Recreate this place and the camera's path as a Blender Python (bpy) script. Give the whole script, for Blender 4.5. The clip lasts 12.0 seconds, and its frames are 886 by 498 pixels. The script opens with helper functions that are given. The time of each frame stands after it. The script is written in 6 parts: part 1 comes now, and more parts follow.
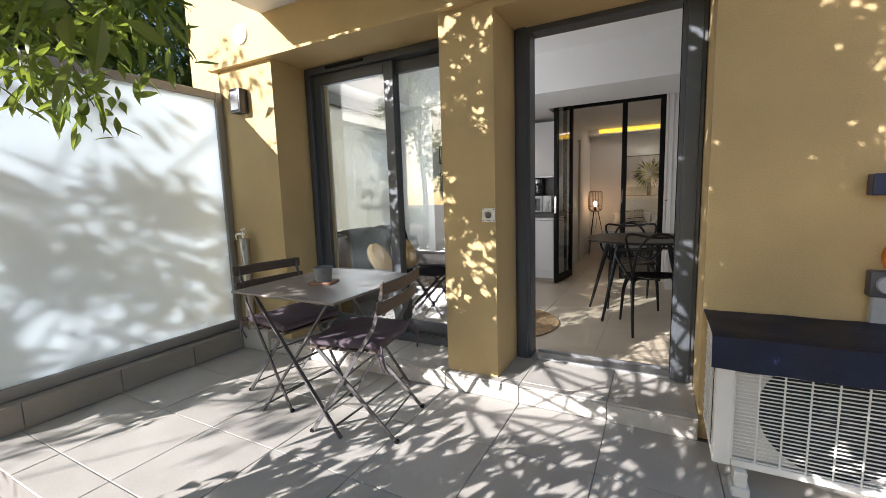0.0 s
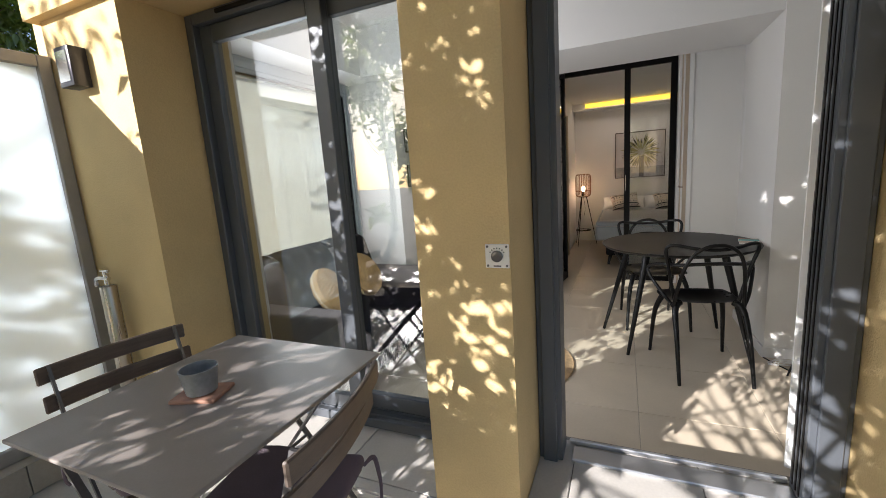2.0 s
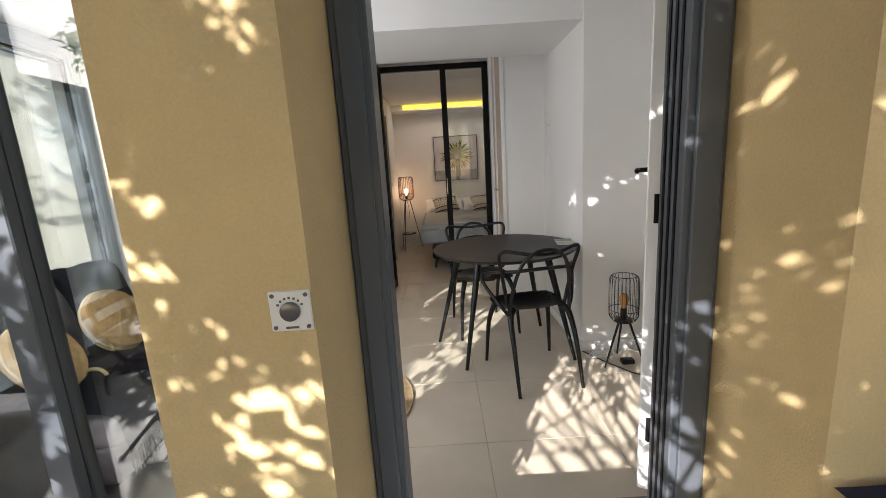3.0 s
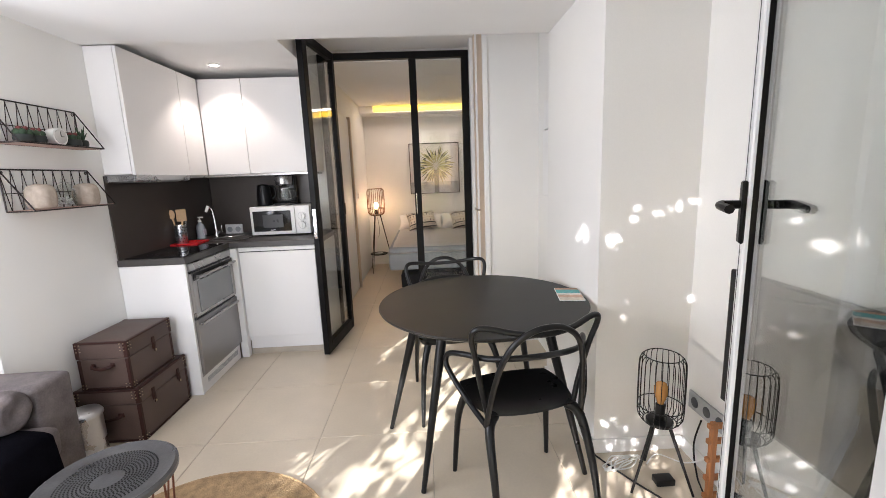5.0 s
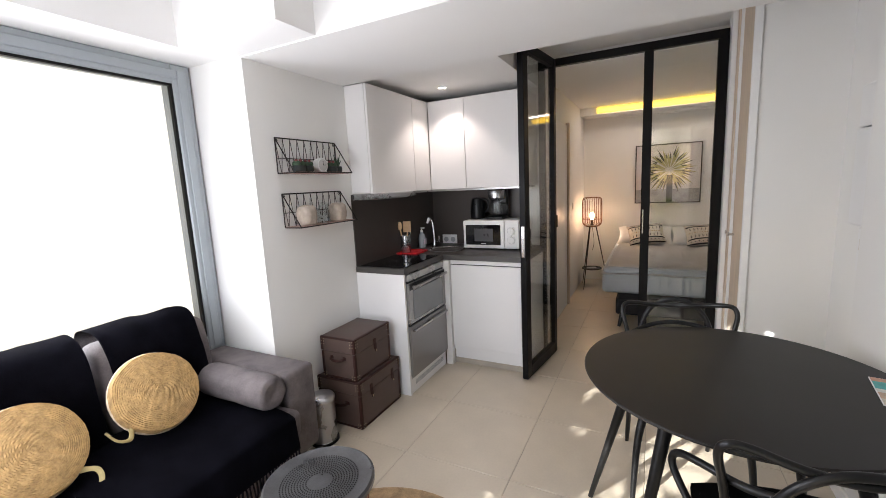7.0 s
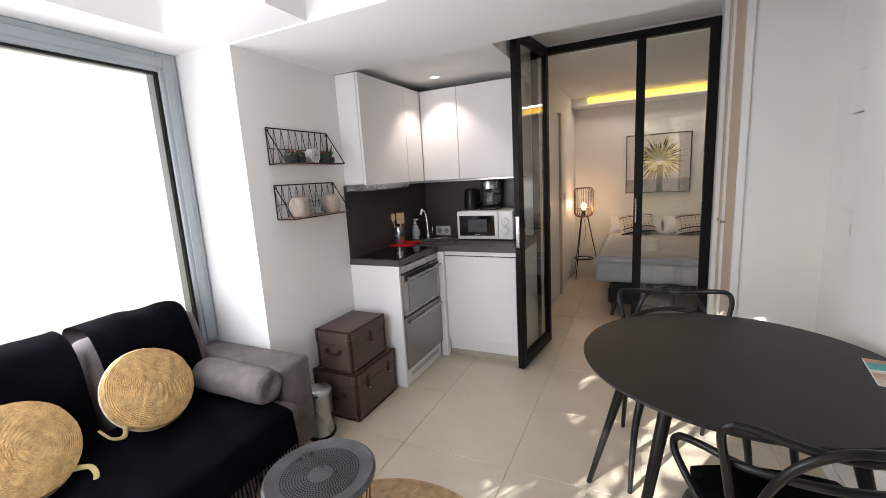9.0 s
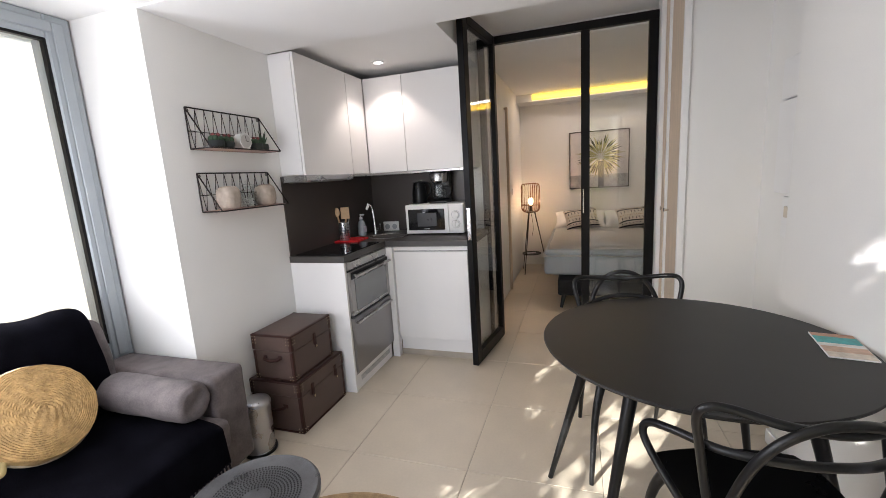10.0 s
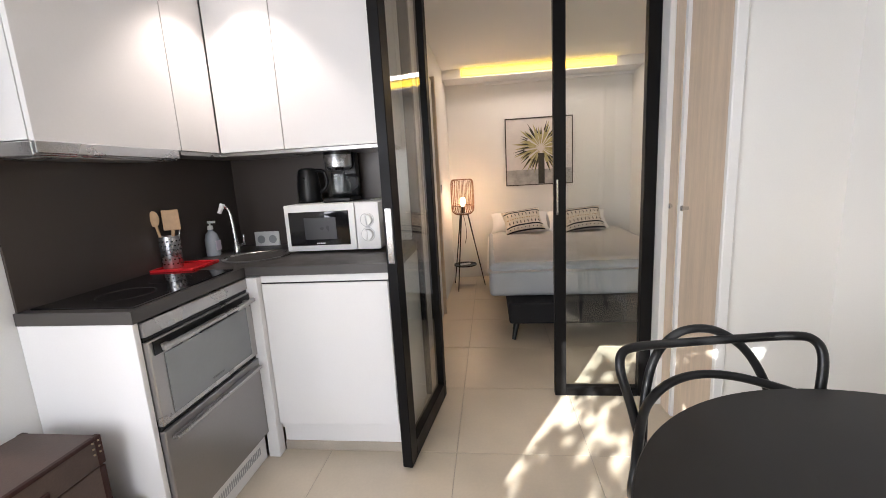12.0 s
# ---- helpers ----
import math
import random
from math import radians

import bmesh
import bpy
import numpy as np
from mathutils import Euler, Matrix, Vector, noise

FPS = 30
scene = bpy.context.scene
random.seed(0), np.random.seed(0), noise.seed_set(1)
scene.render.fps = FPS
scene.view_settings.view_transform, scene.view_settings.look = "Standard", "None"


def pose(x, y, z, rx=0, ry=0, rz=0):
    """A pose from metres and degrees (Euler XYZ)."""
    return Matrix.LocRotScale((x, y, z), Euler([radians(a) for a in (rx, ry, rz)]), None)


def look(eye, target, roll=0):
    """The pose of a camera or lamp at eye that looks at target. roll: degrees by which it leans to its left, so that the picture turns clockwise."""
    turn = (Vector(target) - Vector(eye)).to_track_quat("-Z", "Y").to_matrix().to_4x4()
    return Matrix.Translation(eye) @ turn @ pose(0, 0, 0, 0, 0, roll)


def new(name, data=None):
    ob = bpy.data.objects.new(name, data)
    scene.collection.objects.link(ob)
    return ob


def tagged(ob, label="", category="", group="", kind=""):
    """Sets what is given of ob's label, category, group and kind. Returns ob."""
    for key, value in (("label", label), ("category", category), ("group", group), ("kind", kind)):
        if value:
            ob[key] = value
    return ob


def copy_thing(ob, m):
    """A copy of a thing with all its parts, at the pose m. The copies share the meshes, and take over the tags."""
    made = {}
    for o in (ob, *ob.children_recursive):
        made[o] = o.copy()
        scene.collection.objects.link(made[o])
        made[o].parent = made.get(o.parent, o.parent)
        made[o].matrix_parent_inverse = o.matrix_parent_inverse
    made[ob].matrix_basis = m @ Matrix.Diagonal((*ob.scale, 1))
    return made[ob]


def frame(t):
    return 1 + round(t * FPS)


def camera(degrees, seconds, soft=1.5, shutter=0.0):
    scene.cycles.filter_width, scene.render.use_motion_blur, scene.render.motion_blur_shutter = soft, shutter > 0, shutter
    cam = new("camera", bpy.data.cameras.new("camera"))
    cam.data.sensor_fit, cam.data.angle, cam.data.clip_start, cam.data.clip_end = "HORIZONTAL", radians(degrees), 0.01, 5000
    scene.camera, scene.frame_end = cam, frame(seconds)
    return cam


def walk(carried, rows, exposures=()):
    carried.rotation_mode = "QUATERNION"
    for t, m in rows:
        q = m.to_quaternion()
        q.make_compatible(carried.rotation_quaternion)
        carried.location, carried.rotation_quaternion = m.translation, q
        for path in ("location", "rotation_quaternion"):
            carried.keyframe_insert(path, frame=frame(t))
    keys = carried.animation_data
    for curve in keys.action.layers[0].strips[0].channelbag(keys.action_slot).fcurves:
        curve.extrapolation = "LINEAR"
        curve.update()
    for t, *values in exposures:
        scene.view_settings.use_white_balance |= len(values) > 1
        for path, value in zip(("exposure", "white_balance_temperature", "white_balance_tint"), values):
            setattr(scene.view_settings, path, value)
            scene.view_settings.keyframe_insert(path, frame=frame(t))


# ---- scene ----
cam = camera(94.1, 12.0, soft=0.85)
PATH = [
    (0, (0.068, 0.187, 1.173), (-0.86, 1.941, 0.924), -1.8),
    (0.5, (-0.108, 0.396, 1.2), (-1.017, 2.159, 0.944), -2.2),
    (1, (-0.218, 0.567, 1.204), (-1.129, 2.326, 0.929), -2.7),
    (1.5, (-0.325, 0.862, 1.223), (-1.243, 2.613, 0.923), -3.4),
    (2, (-0.413, 1.107, 1.32), (-1.212, 2.908, 0.975), -4.0),
    (2.5, (-0.524, 1.361, 1.317), (-0.911, 3.287, 0.941), -4.0),
    (3, (-0.486, 1.597, 1.305), (-0.484, 3.56, 0.92), -3.5),
    (3.2, (-0.441, 1.717, 1.305), (-0.338, 3.68, 0.932), -3.2),
    (4.8, (-0.319, 2.437, 1.33), (-0.176, 4.4, 0.973), -2.4),
    (5, (-0.308, 2.517, 1.341), (-0.237, 4.485, 0.992), -2.2),
    (5.5, (-0.283, 2.643, 1.411), (-0.431, 4.61, 1.078), -2.0),
    (6, (-0.314, 2.712, 1.439), (-0.714, 4.646, 1.123), -2.4),
    (6.5, (-0.36, 2.76, 1.44), (-1.042, 4.615, 1.133), -2.7),
    (7, (-0.332, 2.768, 1.451), (-1.23, 4.528, 1.145), -2.8),
    (7.2, (-0.303, 2.771, 1.447), (-1.274, 4.493, 1.144), -2.8),
    (8.8, (-0.328, 2.767, 1.442), (-1.245, 4.512, 1.105), -3.2),
    (9, (-0.366, 2.766, 1.435), (-1.221, 4.541, 1.094), -3.3),
    (9.5, (-0.402, 2.781, 1.423), (-1.129, 4.612, 1.076), -3.5),
    (10, (-0.428, 2.877, 1.356), (-1.051, 4.746, 1.011), -3.5),
    (10.5, (-0.441, 3.11, 1.309), (-0.994, 5.0, 0.962), -3.4),
    (11, (-0.488, 3.348, 1.296), (-0.973, 5.257, 0.948), -3.5),
    (11.5, (-0.621, 3.652, 1.288), (-0.998, 5.584, 0.935), -3.2),
    (12, (-0.732, 3.995, 1.256), (-0.967, 5.949, 0.902), -3.2),
]
walk(cam, [(t, look(eye, target, roll)) for t, eye, target, roll in PATH],
     [(0, 1.33, 6250, 14), (2.5, 1.64, 6250, 14), (3.2, 1.92, 6250, 14), (4.8, 2.72, 6200, 16), (5.5, 2.52, 6200, 16), (6.5, 2.34, 6200, 16), (9.5, 2.3, 6200, 16), (10.5, 2.5, 6200, 16), (11.2, 2.76, 6200, 16), (12, 2.82, 6200, 16)])

# ---- world, sun, exposure ----
SUN_DIR = Vector((0.461, 0.887, -0.42))
SUN_EL = math.atan2(0.42, 1.0)
world = bpy.data.worlds.new("sky")
scene.world = world
world.use_nodes = True
_wn = world.node_tree.nodes
_sky = _wn.new("ShaderNodeTexSky")
_sky.sky_type = "NISHITA"
_sky.sun_disc = False
_sky.sun_elevation = SUN_EL
_sky.sun_rotation = math.atan2(-0.461, -0.887)
world.node_tree.links.new(_sky.outputs[0], _wn["Background"].inputs[0])
_wn["Background"].inputs[1].default_value = 0.065
_sl = bpy.data.lights.new("sun", "SUN")
_sl.energy, _sl.angle, _sl.color = 5.0, radians(0.27), (1.0, 0.95, 0.88)
sun = new("sun", _sl)
sun.matrix_world = look((0, 0, 10), Vector((0, 0, 10)) + SUN_DIR)


def sky_window(name, at, towards, w, h, power):
    """An area lamp in an opening, in place of the sky's light through it."""
    a = bpy.data.lights.new(name, "AREA")
    a.shape, a.size, a.size_y, a.energy, a.color = "RECTANGLE", w, h, power, (0.96, 0.98, 1.0)
    o = new(name, a)
    o.matrix_world = look(at, towards)
    return o


sky_window("terrace_window_sky", (-1.7, 2.90, 1.15), (-1.7, 4.9, 1.15), 1.15, 1.7, 5.5)
sky_window("side_window_sky", (-2.60, 3.45, 1.25), (0, 3.45, 1.15), 0.9, 1.1, 6.2)


# ---- material helpers ----
def mat(name, color, rough=0.5, metal=0.0, var=0.12, scale=6.0, fine=60.0, bump=0.05, dist=0.004, spec=0.5, color2=None, stretch=(1, 1, 1), coat=0.0, per_object=0.0):
    """Principled surface with two scales of colour variation, roughness variation and fine relief."""
    m = bpy.data.materials.new(name)
    m.use_nodes = True
    nt = m.node_tree
    N, L = nt.nodes, nt.links
    b = N["Principled BSDF"]
    b.inputs["Metallic"].default_value = metal
    b.inputs["Specular IOR Level"].default_value = spec
    b.inputs["Coat Weight"].default_value = coat
    tc = N.new("ShaderNodeTexCoord")
    mp = N.new("ShaderNodeMapping")
    mp.inputs["Scale"].default_value = stretch
    L.new(tc.outputs["Object"], mp.inputs[0])
    n1 = N.new("ShaderNodeTexNoise")
    n1.inputs["Scale"].default_value = scale
    n1.inputs["Detail"].default_value = 5
    n2 = N.new("ShaderNodeTexNoise")
    n2.inputs["Scale"].default_value = fine
    n2.inputs["Detail"].default_value = 3
    for n in (n1, n2):
        L.new(mp.outputs[0], n.inputs["Vector"])
    mixn = N.new("ShaderNodeMath")
    mixn.operation = "MULTIPLY_ADD"
    L.new(n2.outputs["Fac"], mixn.inputs[0])
    mixn.inputs[1].default_value = 0.4
    L.new(n1.outputs["Fac"], mixn.inputs[2])
    src = mixn.outputs[0]
    if per_object:
        oi = N.new("ShaderNodeObjectInfo")
        ad = N.new("ShaderNodeMath")
        ad.operation = "MULTIPLY_ADD"
        L.new(oi.outputs["Random"], ad.inputs[0])
        ad.inputs[1].default_value = per_object
        L.new(src, ad.inputs[2])
        src = ad.outputs[0]
    ramp = N.new("ShaderNodeValToRGB")
    c = Vector(color[:3])
    lo = Vector(color2[:3]) if color2 else c * (1 - var)
    hi = c if color2 else c * (1 + var * 0.6)
    ramp.color_ramp.elements[0].position, ramp.color_ramp.elements[1].position = 0.45, 0.95
    ramp.color_ramp.elements[0].color = (*lo, 1)
    ramp.color_ramp.elements[1].color = (*[min(1.0, v) for v in hi], 1)
    L.new(src, ramp.inputs[0])
    L.new(ramp.outputs[0], b.inputs["Base Color"])
    rr = N.new("ShaderNodeMapRange")
    rr.inputs["From Min"].default_value, rr.inputs["From Max"].default_value = 0.3, 0.7
    rr.inputs["To Min"].default_value, rr.inputs["To Max"].default_value = max(0.0, rough - 0.06), min(1.0, rough + 0.06)
    L.new(n1.outputs["Fac"], rr.inputs[0])
    L.new(rr.outputs[0], b.inputs["Roughness"])
    if bump:
        bp = N.new("ShaderNodeBump")
        bp.inputs["Strength"].default_value = bump
        bp.inputs["Distance"].default_value = dist
        L.new(n2.outputs["Fac"], bp.inputs["Height"])
        L.new(bp.outputs[0], b.inputs["Normal"])
    return m


def glass_mat(name, tint=(1, 1, 1), rough=0.0, gloss=0.05):
    """Thin clear pane: straight-through light, with Fresnel gloss."""
    m = bpy.data.materials.new(name)
    m.use_nodes = True
    nt = m.node_tree
    N, L = nt.nodes, nt.links
    N.remove(N["Principled BSDF"])
    tr = N.new("ShaderNodeBsdfTransparent")
    tr.inputs[0].default_value = (*tint, 1)
    gl = N.new("ShaderNodeBsdfGlossy")
    gl.inputs["Roughness"].default_value = rough
    fr0 = N.new("ShaderNodeLayerWeight")
    pw = N.new("ShaderNodeMath")
    pw.operation = "POWER"
    L.new(fr0.outputs["Facing"], pw.inputs[0])
    pw.inputs[1].default_value = 4.0
    fr = N.new("ShaderNodeMath")
    fr.operation = "MULTIPLY_ADD"
    L.new(pw.outputs[0], fr.inputs[0])
    fr.inputs[1].default_value = 0.85
    fr.inputs[2].default_value = gloss
    mx = N.new("ShaderNodeMixShader")
    L.new(fr.outputs[0], mx.inputs[0])
    L.new(tr.outputs[0], mx.inputs[1])
    L.new(gl.outputs[0], mx.inputs[2])
    L.new(mx.outputs[0], N["Material Output"].inputs[0])
    return m


def translucent_mat(name, color, through_part=0.5, rough=0.4, gloss=0.08, tint=None):
    """Diffuse sheet that lets part of the light through (frosted glass, leaves, fabric)."""
    m = bpy.data.materials.new(name)
    m.use_nodes = True
    nt = m.node_tree
    N, L = nt.nodes, nt.links
    N.remove(N["Principled BSDF"])
    tc = N.new("ShaderNodeTexCoord")
    nz = N.new("ShaderNodeTexNoise")
    nz.inputs["Scale"].default_value = 3.0
    L.new(tc.outputs["Object"], nz.inputs["Vector"])
    hs = N.new("ShaderNodeHueSaturation")
    geo = N.new("ShaderNodeNewGeometry")
    md = N.new("ShaderNodeMath")
    md.operation = "MULTIPLY_ADD"
    L.new(geo.outputs["Random Per Island"], md.inputs[0])
    md.inputs[1].default_value = 0.0 if tint is None else 0.7
    md.inputs[2].default_value = 1.0 if tint is None else 0.65
    L.new(md.outputs[0], hs.inputs["Value"])
    hs.inputs["Color"].default_value = (*color, 1)
    d = N.new("ShaderNodeBsdfDiffuse")
    t = N.new("ShaderNodeBsdfTranslucent")
    g = N.new("ShaderNodeBsdfGlossy")
    g.inputs["Roughness"].default_value = rough
    L.new(hs.outputs[0], d.inputs[0])
    if tint is None:
        L.new(hs.outputs[0], t.inputs[0])
    else:
        t.inputs[0].default_value = (*tint, 1)
    m1 = N.new("ShaderNodeMixShader")
    m1.inputs[0].default_value = through_part
    L.new(d.outputs[0], m1.inputs[1])
    L.new(t.outputs[0], m1.inputs[2])
    m2 = N.new("ShaderNodeMixShader")
    m2.inputs[0].default_value = gloss
    L.new(m1.outputs[0], m2.inputs[1])
    L.new(g.outputs[0], m2.inputs[2])
    L.new(m2.outputs[0], N["Material Output"].inputs[0])
    return m


def emit_mat(name, color, strength):
    m = bpy.data.materials.new(name)
    m.use_nodes = True
    b = m.node_tree.nodes["Principled BSDF"]
    b.inputs["Base Color"].default_value = (*color, 1)
    b.inputs["Emission Color"].default_value = (*color, 1)
    b.inputs["Emission Strength"].default_value = strength
    return m


# ---- mesh helpers ----
def part(name, bm, material, parent=None, label="", smooth=None, kind=""):
    """Links a bmesh as one mesh object under a thing or a part."""
    me = bpy.data.meshes.new(name)
    bmesh.ops.recalc_face_normals(bm, faces=bm.faces)
    bm.to_mesh(me)
    bm.free()
    if material:
        me.materials.append(material)
    if smooth:
        me.polygons.foreach_set("use_smooth", [True] * len(me.polygons))
        me.set_sharp_from_angle(angle=radians(smooth))
    ob = new(name, me)
    if parent:
        ob.parent = parent
    if label:
        ob["label"] = label
    if kind:
        ob["kind"] = kind
    return ob


def thing(name, label, category, m=None, group=""):
    e = new(name)
    e.empty_display_size = 0.1
    if m is not None:
        e.matrix_world = m
    return tagged(e, label, category, group)


def setting(name, bm, material, label, smooth=None, category=""):
    return tagged(part(name, bm, material, None, "", smooth), label, category or name.split("_")[0], "", "structure")


def box(bm, x0, x1, y0, y1, z0, z1, bevel=0.0, segs=1, rot=None, about=None):
    r = bmesh.ops.create_cube(bm, size=1.0)
    vs = r["verts"]
    for v in vs:
        v.co = Vector((x0 + (v.co.x + 0.5) * (x1 - x0), y0 + (v.co.y + 0.5) * (y1 - y0), z0 + (v.co.z + 0.5) * (z1 - z0)))
    if bevel:
        es = {e for v in vs for e in v.link_edges}
        rr = bmesh.ops.bevel(bm, geom=list(es), offset=bevel, segments=segs, profile=0.5, affect="EDGES")
        vs = list({v for f in rr["faces"] for v in f.verts} | {v for v in vs if v.is_valid})
    if rot is not None:
        bmesh.ops.rotate(bm, verts=vs, cent=about or ((x0 + x1) / 2, (y0 + y1) / 2, (z0 + z1) / 2), matrix=rot)
    return vs


def B(*a, **k):
    bm = bmesh.new()
    box(bm, *a, **k)
    return bm


def cyl(bm, p0, p1, r0, r1=None, segs=12, caps=True):
    r1 = r0 if r1 is None else r1
    p0, p1 = Vector(p0), Vector(p1)
    d = p1 - p0
    q = d.to_track_quat("Z", "Y").to_matrix().to_4x4()
    r = bmesh.ops.create_cone(bm, cap_ends=caps, segments=segs, radius1=r0, radius2=max(r1, 1e-5), depth=d.length, matrix=Matrix.Translation((p0 + p1) / 2) @ q)
    return r["verts"]


def tube(bm, pts, r, segs=8, closed=False, flat=1.0):
    """A round rod swept along points; r may be one radius or one per point."""
    pts = [Vector(p) for p in pts]
    n = len(pts)
    rs = r if isinstance(r, (list, tuple)) else [r] * n
    rings = []
    up = Vector((0, 0, 1))
    prev = None
    for i, p in enumerate(pts):
        a = pts[(i - 1) % n] if (closed or i > 0) else p
        c = pts[(i + 1) % n] if (closed or i < n - 1) else p
        t = (c - a).normalized()
        if prev is None:
            s = t.cross(up)
            if s.length < 1e-3:
                s = t.cross(Vector((1, 0, 0)))
        else:
            s = prev - t * prev.dot(t)
        s.normalize()
        prev = s
        u = t.cross(s).normalized()
        rings.append([bm.verts.new(p + (s * math.cos(2 * math.pi * k / segs) + u * math.sin(2 * math.pi * k / segs) * flat) * rs[i]) for k in range(segs)])
    m = n if closed else n - 1
    for i in range(m):
        A, C = rings[i], rings[(i + 1) % n]
        for k in range(segs):
            bm.faces.new((A[k], A[(k + 1) % segs], C[(k + 1) % segs], C[k]))
    if not closed:
        bm.faces.new(rings[0][::-1])
        bm.faces.new(rings[-1])
    return bm


def curve(pts, n=8, closed=False):
    """Smooth points through the given ones (Catmull-Rom)."""
    P = [Vector(p) for p in pts]
    out = []
    m = len(P)
    for i in range(m if closed else m - 1):
        p0 = P[(i - 1) % m] if (closed or i > 0) else P[0]
        p1, p2 = P[i], P[(i + 1) % m]
        p3 = P[(i + 2) % m] if (closed or i + 2 < m) else P[-1]
        for k in range(n):
            t = k / n
            out.append(0.5 * ((2 * p1) + (p2 - p0) * t + (2 * p0 - 5 * p1 + 4 * p2 - p3) * t * t + (3 * p1 - p0 - 3 * p2 + p3) * t ** 3))
    if not closed:
        out.append(P[-1])
    return out


def lathe(bm, prof, segs=24, at=(0, 0, 0), caps=True):
    at = Vector(at)
    rings = []
    for r, z in prof:
        rings.append([bm.verts.new(at + Vector((r * math.cos(2 * math.pi * k / segs), r * math.sin(2 * math.pi * k / segs), z))) for k in range(segs)])
    for A, C in zip(rings, rings[1:]):
        for k in range(segs):
            bm.faces.new((A[k], A[(k + 1) % segs], C[(k + 1) % segs], C[k]))
    if caps:
        bm.faces.new(rings[0][::-1])
        bm.faces.new(rings[-1])
    return bm


def strips(bm, cells, axis, a0, a1):
    """Boxes given as (u0, u1, v0, v1) in the plane across axis, a0 to a1 along it."""
    for u0, u1, v0, v1 in cells:
        if axis == "y":
            box(bm, u0, u1, a0, a1, v0, v1)
        elif axis == "x":
            box(bm, a0, a1, u0, u1, v0, v1)
        else:
            box(bm, u0, u1, v0, v1, a0, a1)
    return bm


# ---- materials ----
STUCCO = mat("ochre_stucco", (0.575, 0.43, 0.215), 0.9, var=0.16, scale=2.5, fine=140, bump=0.5, dist=0.004)
PLASTER = mat("white_plaster", (0.80, 0.79, 0.76), 0.75, var=0.04, scale=1.6, fine=180, bump=0.12, dist=0.002)
CEIL = mat("white_ceiling_paint", (0.80, 0.79, 0.77), 0.85, var=0.03, scale=1.2, fine=200, bump=0.08, dist=0.002)
GREYFRAME = mat("grey_lacquered_aluminium", (0.085, 0.095, 0.11), 0.38, metal=0.2, var=0.08, scale=5, fine=200, bump=0.03)
BLACKFRAME = mat("black_lacquered_steel", (0.007, 0.0065, 0.0065), 0.42, var=0.2, scale=8, fine=150, bump=0.04, spec=0.14)
TILE_OUT = mat("pale_grey_stoneware", (0.47, 0.45, 0.42), 0.5, var=0.16, scale=3.5, fine=90, bump=0.12, dist=0.002, per_object=0.12)
TILE_IN = mat("beige_stoneware", (0.575, 0.495, 0.385), 0.33, var=0.09, scale=4, fine=80, bump=0.05, dist=0.001, per_object=0.1)
GROUT_OUT = mat("grey_grout", (0.22, 0.21, 0.2), 0.95, var=0.2, fine=200, bump=0.3)
GROUT_IN = mat("beige_grout", (0.45, 0.395, 0.325), 0.9, var=0.2, fine=200, bump=0.2)
GLASS = glass_mat("clear_glass", (0.97, 0.985, 0.98))
COATED = glass_mat("coated_double_glazing", (0.90, 0.93, 0.92), gloss=0.15)
FROST = translucent_mat("frosted_glass", (0.86, 0.94, 1.0), 0.70, 0.2, 0.06)
SOIL = mat("garden_soil", (0.16, 0.11, 0.07), 0.95, var=0.5, scale=5, fine=60, bump=0.9, dist=0.02)
OAK = mat("pale_oak_veneer", (0.66, 0.54, 0.42), 0.5, var=0.14, scale=5, fine=40, bump=0.06, stretch=(9, 9, 0.6))
WHITEPAINT = mat("white_satin_lacquer", (0.80, 0.795, 0.78), 0.38, var=0.03, scale=2, fine=150, bump=0.02)
CANVAS = translucent_mat("cream_canvas", (0.90, 0.88, 0.82), 0.62, 0.6, 0.02)

# ---- structure: facade, room shell, floors ----
F, REV = 2.315, 2.62          # front face of the facade, front of the window joinery
INN = 2.86                    # inner face of the front wall
TZ, SZ = 0.035, 0.14          # terrace level, top of the step
bm = bmesh.new()
strips(bm, [(-2.95, -2.375, 0.0, 2.17), (0.25, 4.5, 0.0, 2.9)], "y", F, INN)
box(bm, -1.045, -0.727, F, 2.80, 0.0, 2.21)
setting("wall_front", bm, STUCCO, "ochre stucco front wall of the flat with two openings", category="wall")
bm = bmesh.new()
box(bm, -3.0, 0.25, F - 0.045, INN, 2.17, 2.9)
box(bm, -0.727, 0.25, F, INN, 2.13, 2.17)
setting("beam_front", bm, STUCCO, "ochre stucco beam over the terrace openings", category="beam")
setting("wall_wing", B(-3.96, -3.0, 2.75, 3.0, -0.2, 3.4), STUCCO, "ochre stucco wing wall beside the flat", category="wall")
# white inner lining of the front wall
bm = bmesh.new()
box(bm, -1.045, -0.727, 2.80, 2.82, 0.0, 2.17)
strips(bm, [(-2.6, -2.375, 0.0, 2.62), (-1.045, -0.727, 2.17, 2.62), (0.25, 0.88, 0.0, 2.62), (-2.375, -1.045, 2.19, 2.62), (-0.727, 0.25, 2.21, 2.62)], "y", INN, INN + 0.02)
setting("wall_front_lining", bm, PLASTER, "white plaster inside of the front wall", category="wall")
setting("terrace_ceiling", B(-2.38, 4.5, F - 0.60, F - 0.045, 2.45, 2.6), CEIL, "pale painted underside of the balcony slab", category="ceiling")

